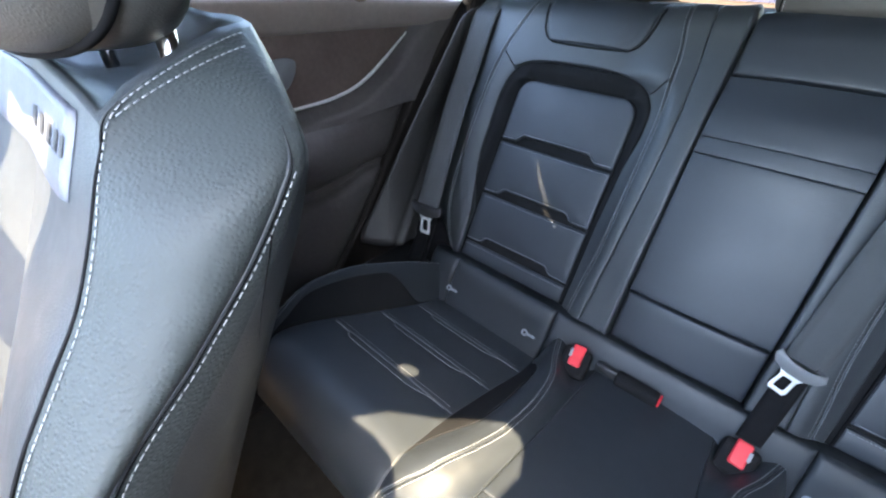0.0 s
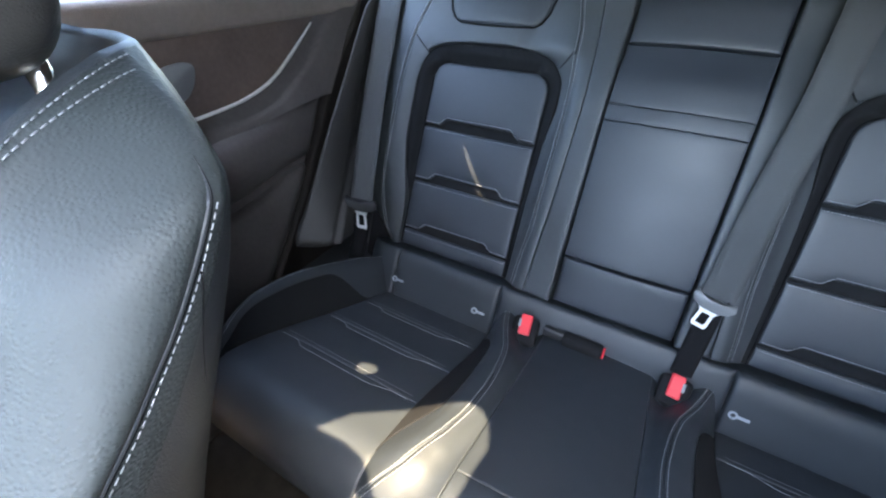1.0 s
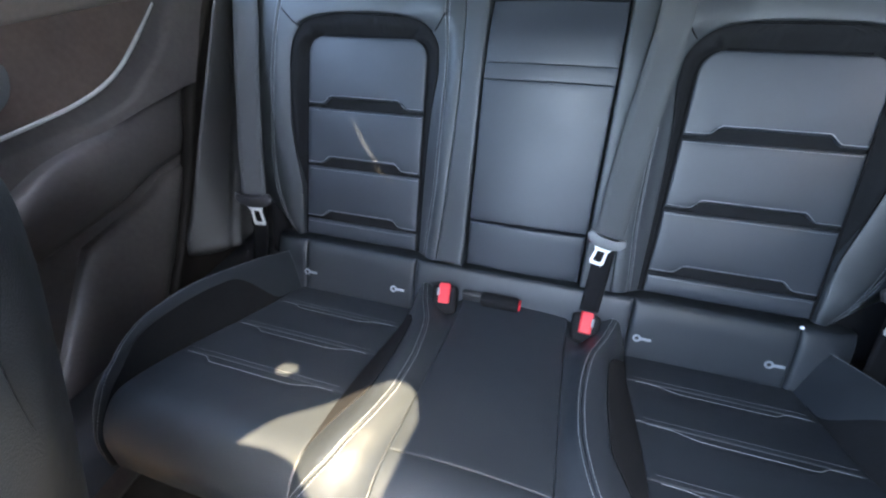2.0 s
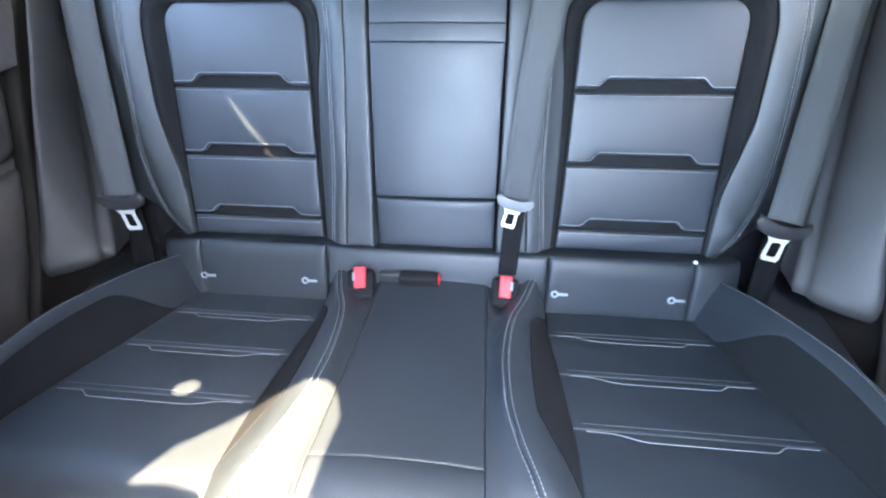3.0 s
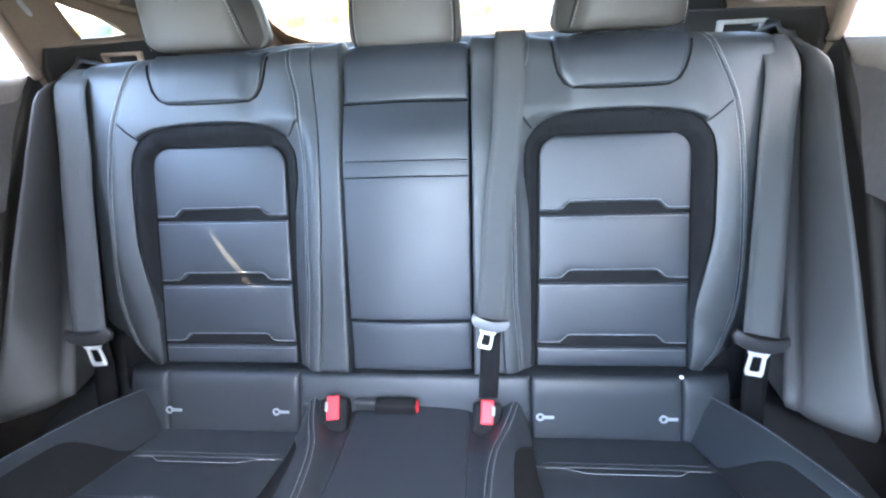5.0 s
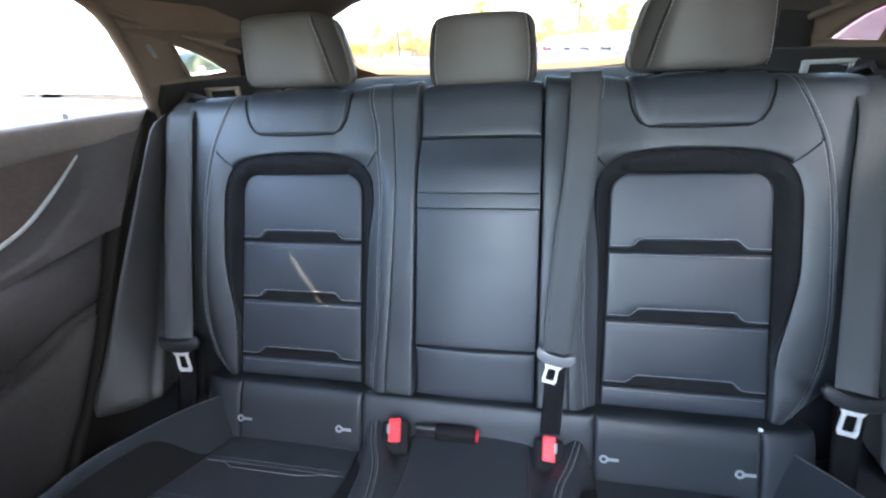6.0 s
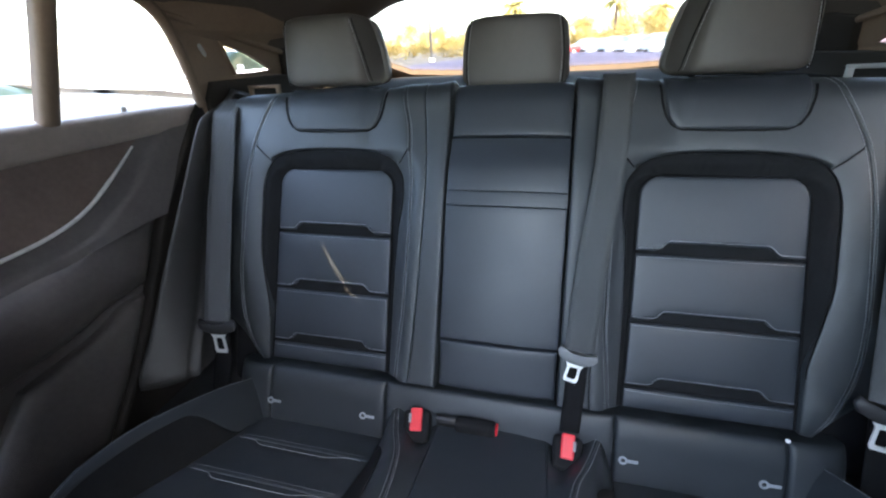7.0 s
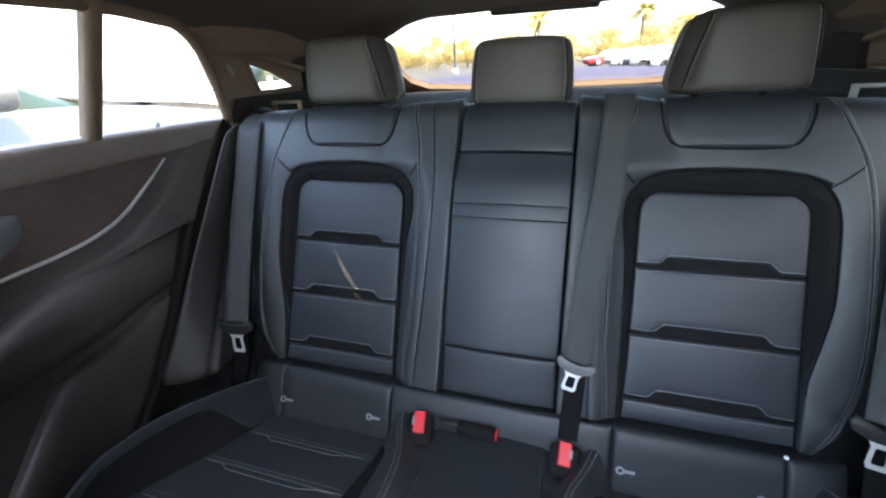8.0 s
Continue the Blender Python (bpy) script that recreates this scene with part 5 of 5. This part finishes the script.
    part("top_cap", bm, LEATHER, seat)

    def lift(p, out):
        d = (p - Vector((m * 0.34, -0.54, p.z))).normalized()
        return p + d * out
    def run(path, out=0.0008):
        return [lift(at(k, w), out) for k, w in path]
    corner = [(k, 2.05) for k in span(0.95, 0.17, 120)] + [(0.17 - 0.158 * math.sin(a), 2.05 + 0.24 * (1 - math.cos(a))) for a in span(0.05, math.pi / 2, 16)] + [(0.012, w) for w in span(2.32, 2.96, 48)]
    part("stitching", stitches(run(corner), 0.0036, 0.0018, 0.00046), THREAD_W, seat, "white contrast stitching")
    part("stitching", stitches(run([(0.046, w) for w in span(2.20, 2.93, 60)]), 0.0036, 0.0018, 0.00046), THREAD_W, seat)
    part("stitching", stitches(run([(k, 3.13) for k in span(0.30, 0.97, 160)]), 0.0036, 0.0018, 0.00046), THREAD_W, seat)
    groove = [(k, 1.985) for k in span(0.95, 0.15, 90)] + [(0.15 - 0.148 * math.sin(a), 1.985 + 0.24 * (1 - math.cos(a))) for a in span(0.05, math.pi / 2, 16)]
    part("seam", tube(run(groove, 0.0002), 0.0011, 5, taper=lambda q: 1 - 0.9 * smooth(0.85, 1.0, q)), GAP, seat)
    part("seam", tube(run([(k, 3.0 + 0.055 * smooth(0.2, 0.34, k)) for k in span(0.21, 0.97, 130)], 0.0003), 0.0009, 5, taper=lambda q: 0.2 + 0.8 * smooth(0.0, 0.2, q)), GAP, seat)
    pts = [lift(at(k, 3.0), 0.0002) for k in span(0.23, 0.98, 120)]
    part("seam_welt", tube(pts, 0.0018, 6, taper=lambda s: smooth(0.0, 0.15, s) * 0.85 + 0.15), LEATHER, seat)
    # a leather crease, its shade drawn as a thin dark line
    part("seam", tube(run([(0.385 + 0.195 * q, 3.05 + 0.85 * q) for q in span(0, 1, 40)], 0.0002), 0.0008, 5, taper=lambda q: 1 - 0.85 * q), GAP, seat)
    # badge plate on the front of the backrest: plain bars for its letters
    def on_front(a, b, d):
        p = at(b, abs(a))
        if a < 0:
            p.x = m * 2 * mid - p.x
        return p + Vector((0, -0.85, 0.5)).normalized() * d
    plate = from_grid([[on_front(a, b, 0.0035 if 0 < i < 8 and 0 < j < 20 else 0.0004) for j, a in enumerate([-0.955] + span(-0.94, 1.22, 19) + [1.235])] for i, b in enumerate([0.045] + span(0.05, 0.235, 7) + [0.24])])
    bmesh.ops.recalc_face_normals(plate, faces=plate.faces[:])
    plate = part("badge_plate", plate, PLATE, seat, "satin metal badge plate with plain bars")
    for a in span(0.30, 1.10, 5):
        bar = from_grid([[on_front(a + da, b, 0.0042) for da in (0.0, 0.10)] for b in (0.125, 0.145, 0.165)])
        bmesh.ops.recalc_face_normals(bar, faces=bar.faces[:])
        part("bar", bar, PLASTIC, plate)
    for px in (0.276, 0.430):
        part("headrest_post", tube([(m * px, -0.530, 0.53 + Z0), (m * px, -0.530, 0.66 + Z0)], 0.006, 14), CHROME, seat)
        part("post_sleeve", tube([(m * px, -0.530, 0.560 + Z0), (m * px, -0.530, 0.578 + Z0)], 0.012, 14), PLASTIC, seat)
    HX, HY, HZ = m * 0.374, -0.568, 0.706 + Z0
    hr = pillow_box(0.306, 0.126, 0.19, 0.54, 0.42, 56, 32, lambda p: Vector((p.x * (1 + 0.06 * (p.z / 0.095)), p.y + 0.04 * (p.x / 0.153) ** 2 * (p.y < 0), p.z)) + Vector((HX, HY, HZ)))
    rest = part("headrest", hr, LEATHER_H, seat, "thick padded headrest on chrome posts")
    loop = []
    for a in span(0, 2 * math.pi, 90):
        cx, cz = math.copysign(abs(math.cos(a)) ** 0.54, math.cos(a)), math.copysign(abs(math.sin(a)) ** 0.54, math.sin(a))
        xx, zz = 0.153 * cx, 0.095 * cz
        loop.append(Vector((HX + xx * 0.992 * (1 + 0.06 * zz / 0.095), HY - 0.025 + 0.04 * (xx / 0.153) ** 2, HZ + zz * 0.992)))
    part("piping", tube(loop, 0.0034, 6), GAP, rest)
    cush = pillow_box(0.50, 0.50, 0.16, 0.35, 0.3, 40, 20, lambda p: p + Vector((m * mid, -1.0, -0.03 + Z0)))
    part("cushion", cush, LEATHER, seat)
    part("seat_base", box((0.40, 0.50, 0.18), (m * mid, -0.95, -0.20 + Z0), 0.02), PLASTIC, seat)
    return seat


front_seat(-1)
front_seat(1).location.y -= 0.40  # this seat is slid right forward

# ---------------------------------------------------------------- outside
g = from_grid([[(x, y, 0.0) for x in (-600, -40, 0, 40, 600)] for y in (-600, -40, 0, 40, 600)])
tagged(part("ground", g, ASPHALT), "sunlit grey asphalt parking lot", "ground", kind="structure")
deck = [[(x, y, z - 0.03 * (x / 0.7) ** 2 + Z0) for x in span(-0.72, 0.72, 15)] for y, z in ((1.30, 0.575), (1.42, 0.600), (1.60, 0.632), (1.72, 0.648), (1.76, 0.640), (1.78, 0.52), (1.80, 0.1))]
tagged(part("boot_lid", from_grid(deck), PAINT_DECK), "dark boot lid tinted as if reflecting the sky, with a raised lip", "car body", kind="structure")


def parked_car(x, y, yaw, paint, label, scale=1.0, panes=DARKGLASS):
    """A parked car: a lofted body with a glazed upper part, wheels with rims, lamps."""
    ob = thing("parked_car", label, "car", "parked cars", at=(0, 0, 0))
    st = [(-2.3, 0.62, 0.35, 0.62, 0.64), (-2.2, 0.78, 0.28, 0.72, 0.76), (-1.6, 0.88, 0.24, 0.86, 0.90), (-0.95, 0.90, 0.24, 0.94, 0.98), (-0.35, 0.90, 0.24, 0.96, 1.38), (0.3, 0.90, 0.24, 0.97, 1.46),
          (1.0, 0.90, 0.24, 0.98, 1.42), (1.6, 0.89, 0.24, 1.0, 1.20), (2.05, 0.84, 0.28, 1.0, 1.04), (2.25, 0.74, 0.34, 0.94, 0.96), (2.3, 0.60, 0.42, 0.70, 0.72)]
    fs = [table([(s[0], s[k]) for s in st]) for k in range(1, 5)]
    body, roof = [], []
    for u in span(-2.3, 2.3, 40):
        w, zb, zl, zr = (f(u) for f in fs)
        half = [(w * 0.86, zb), (w * 0.98, zb + 0.10), (w, (zb + zl) / 2), (w * 0.97, zl - 0.03), (w * 0.93, zl)]
        body.append([(u, a, b) for a, b in half] + [(u, -a, b) for a, b in reversed(half)])
        top = [(w * 0.93, zl), (lerp(w * 0.93, w * 0.70, 0.6), lerp(zl, zr, 0.62)), (w * 0.70, zr - 0.06 * (zr - zl)), (w * 0.45, zr), (0, zr + 0.01)]
        if -1.05 < u < 2.1:
            roof.append([(u, a, b) for a, b in top] + [(u, -a, b) for a, b in reversed(top[:-1])])
    for name, rows, ma, lb in (("body", body, paint, ""), ("glasshouse", roof, panes, "dark tinted glasshouse")):
        bm = from_grid(rows)
        bmesh.ops.recalc_face_normals(bm, faces=bm.faces[:])
        part(name, bm, ma, ob, lb)
    top = [[(u, s * fs[0](u) * 0.72, fs[3](u) + 0.012 - 0.03 * abs(s) ** 3) for s in span(-1, 1, 9)] for u in span(-0.35, 1.1, 12)]
    part("roof_panel", from_grid(top), paint, ob)
    hood = [[(u, s * fs[0](u) * 0.90, fs[3](u) + 0.014 - 0.02 * abs(s) ** 3) for s in span(-1, 1, 9)] for u in span(-2.25, -0.95, 10)]
    part("bonnet", from_grid(hood), paint, ob)
    for wx in (-1.42, 1.42):
        for sy in (-1, 1):
            wl = part("wheel", tube([(wx, sy * 0.72, 0.33), (wx, sy * 0.90, 0.33)], 0.33, 24), TYRE, ob)
            part("rim", tube([(wx, sy * 0.885, 0.33), (wx, sy * 0.91, 0.33)], 0.22, 20), SATIN, wl)
    for sy in (-1, 1):
        part("headlight", pillow_box(0.20, 0.30, 0.12, 0.6, 0.6, 14, 8, lambda p, sy=sy: p + Vector((-2.17, sy * 0.62, 0.66))), PLASTIC_G, ob)
        part("mirror", pillow_box(0.12, 0.20, 0.13, 0.5, 0.5, 14, 8, lambda p, sy=sy: p + Vector((-0.55, sy * 1.0, 1.02))), paint, ob)
        part("tail_light", pillow_box(0.10, 0.34, 0.12, 0.6, 0.6, 14, 8, lambda p, sy=sy: p + Vector((2.23, sy * 0.58, 0.84))), RED, ob)
    ob.location = (x, y, 0)
    ob.rotation_euler = (0, 0, radians(yaw))
    ob.scale = scale if isinstance(scale, tuple) else (scale,) * 3
    return ob


parked_car(-3.1, -0.1, -90, PAINT_GREY, "grey car parked close beside the window", (1.12, 1.04, 1.16), CAR_GLASS)
parked_car(-7.9, 9.8, 60, PAINT_SILVER, "silver car parked further back in the lot", panes=CAR_GLASS)
for x, y, p, l in ((2.6, 43.0, PAINT_RED, "red car in the parked row"), (4.3, 39.5, PAINT_WHITE, "white car in the parked row"), (5.4, 36.0, PAINT_SILVER, "silver car in the parked row"),
                   (6.3, 32.5, PAINT_WHITE, "white car in the parked row"), (7.1, 29.0, PAINT_SILVER, "silver car in the parked row"), (7.9, 25.5, PAINT_WHITE, "white car in the parked row")):
    parked_car(x, y, 20, p, l)
# height stretched so this car shuts sky light out of the right windows
parked_car(2.2, -0.4, 90, PAINT_MAROON, "tall dark red car parked on the other side", (1.12, 1.06, 1.33), CAR_GLASS)


def leaf_cloud(rng, n, centre, size, leaf):
    """Many small leaves in a lumpy cloud."""
    vs, fs = [], []
    lumps = [Vector((rng.gauss(0, 0.45), rng.gauss(0, 0.45), rng.gauss(0, 0.35))) for _ in range(7)]
    for _ in range(n):
        c = rng.choice(lumps)
        p = Vector((c.x + rng.gauss(0, 0.28), c.y + rng.gauss(0, 0.28), c.z + rng.gauss(0, 0.25)))
        p = Vector((p.x * size[0], p.y * size[1], p.z * size[2])) + Vector(centre)
        a = Vector((rng.gauss(0, 1), rng.gauss(0, 1), rng.gauss(0, 1))).normalized()
        b = a.orthogonal().normalized()
        s = leaf * rng.uniform(0.6, 1.4)
        k = len(vs)
        vs += [p - a * s, p + b * s * 0.4, p + a * s, p - b * s * 0.4]
        fs.append((k, k + 1, k + 2, k + 3))
    return vs, fs


def mesh_of(vs, fs):
    me = bpy.data.meshes.new("leaves")
    me.from_pydata(vs, [], fs)
    bm = bmesh.new()
    bm.from_mesh(me)
    bpy.data.meshes.remove(me)
    return bm


rng = random.Random(4)
vs, fs = [], []
for k in range(62):
    x = -62 + k * 2.0 + rng.uniform(-0.6, 0.6)
    v, f = leaf_cloud(rng, 420, (x, 66 + rng.uniform(-1.5, 1.5) - 0.10 * x, rng.uniform(1.3, 1.8)), (1.9, 1.2, rng.uniform(1.3, 2.1)), 0.22)
    fs += [tuple(i + len(vs) for i in t) for t in f]
    vs += v
tagged(part("hedge", mesh_of(vs, fs), LEAF, smoothed=False), "yellow-green hedge along the parking lot", "hedge", kind="stuff")


def tree(x, y, h, r, seed):
    rng = random.Random(seed)
    ob = thing("tree", "yellowish leafy tree behind the parking lot", "tree", "trees", at=(x, y, 0))
    trunk = [(x + rng.uniform(-0.1, 0.1) * k, y, h * 0.5 * k / 4) for k in range(5)]
    bms = [tube(trunk, 0.16, 8, taper=lambda s: 1 - 0.5 * s)]
    for k in range(6):
        a = rng.uniform(0, 6.28)
        base = Vector(trunk[-1]) - Vector((0, 0, rng.uniform(0, h * 0.2)))
        bms.append(tube([base, base + Vector((math.cos(a) * r * 0.4, math.sin(a) * r * 0.4, h * 0.12)), base + Vector((math.cos(a) * r * 0.7, math.sin(a) * r * 0.7, h * 0.3))], 0.06, 6, taper=lambda s: 1 - 0.7 * s))
    part("trunk", merge(bms), BARK, ob)
    v, f = leaf_cloud(rng, 1400, (x, y, h * 0.68), (r, r, h * 0.36), 0.17)
    part("crown", mesh_of(v, f), LEAF, ob, smoothed=False)


for n, (x, y, h, r) in enumerate(((-30, 72, 4.6, 2.6), (-24, 75, 5.0, 2.6), (-18, 73, 4.4, 2.4), (-11, 76, 5.2, 2.8), (-3, 74, 4.4, 2.4), (3, 72, 4.8, 2.6), (9, 74, 5.6, 2.8), (13, 70, 5.8, 2.8), (18, 72, 5.4, 2.8), (25, 68, 5.4, 2.8))):
    tree(x, y, h, r, 20 + n)


def palm(x, y, h, seed):
    rng = random.Random(seed)
    ob = thing("palm_tree", "tall palm tree with a round crown of fronds", "palm tree", "palm trees", at=(x, y, 0))
    part("trunk", tube([(x + 0.12 * math.sin(k * 0.5), y, h * k / 8) for k in range(9)], 0.20, 10, taper=lambda s: 1.15 - 0.3 * s), BARK, ob)
    bms = []
    for k in range(44):
        a, up = rng.uniform(0, 6.283), rng.uniform(-0.6, 1.0)
        L = rng.uniform(2.2, 3.0)
        pts = []
        for s in span(0, 1, 7):
            pts.append(Vector((x + math.cos(a) * L * s * math.cos(up * 0.9), y + math.sin(a) * L * s * math.cos(up * 0.9), h + L * (math.sin(up) * s - 0.55 * s * s))))
        side = Vector((-math.sin(a), math.cos(a), 0))
        rows = []
        for i, p in enumerate(pts):
            w = 0.26 * math.sin(math.pi * min(0.97, i / 6 * 0.85 + 0.12))
            rows.append([p - side * w - Vector((0, 0, w * 0.6)), p, p + side * w - Vector((0, 0, w * 0.6))])
        bms.append(from_grid(rows))
    part("crown", merge(bms), LEAF_PALM, ob)


palm(-6.2, 69, 6.3, 3)
palm(7.6, 68, 6.2, 5)
palm(13.5, 70, 5.0, 8)
LX, LY = -10.1, 36.4
lamp = thing("street_lamp", "slim dark lamp post in the parking lot", "street lamp", at=(LX, LY, 0))
part("pole", tube([(LX, LY, 0), (LX, LY, 8.5)], 0.09, 10), POLE, lamp)
part("base", tube([(LX, LY, 0), (LX, LY, 0.55)], 0.28, 14), PAVING, lamp)
part("lamp_arm", tube([(LX, LY, 8.4), (LX + 1.0, LY, 8.6)], 0.05, 8), POLE, lamp)
part("lamp_head", box((0.7, 0.35, 0.12), (LX + 1.1, LY, 8.6), 0.03), POLE, lamp)
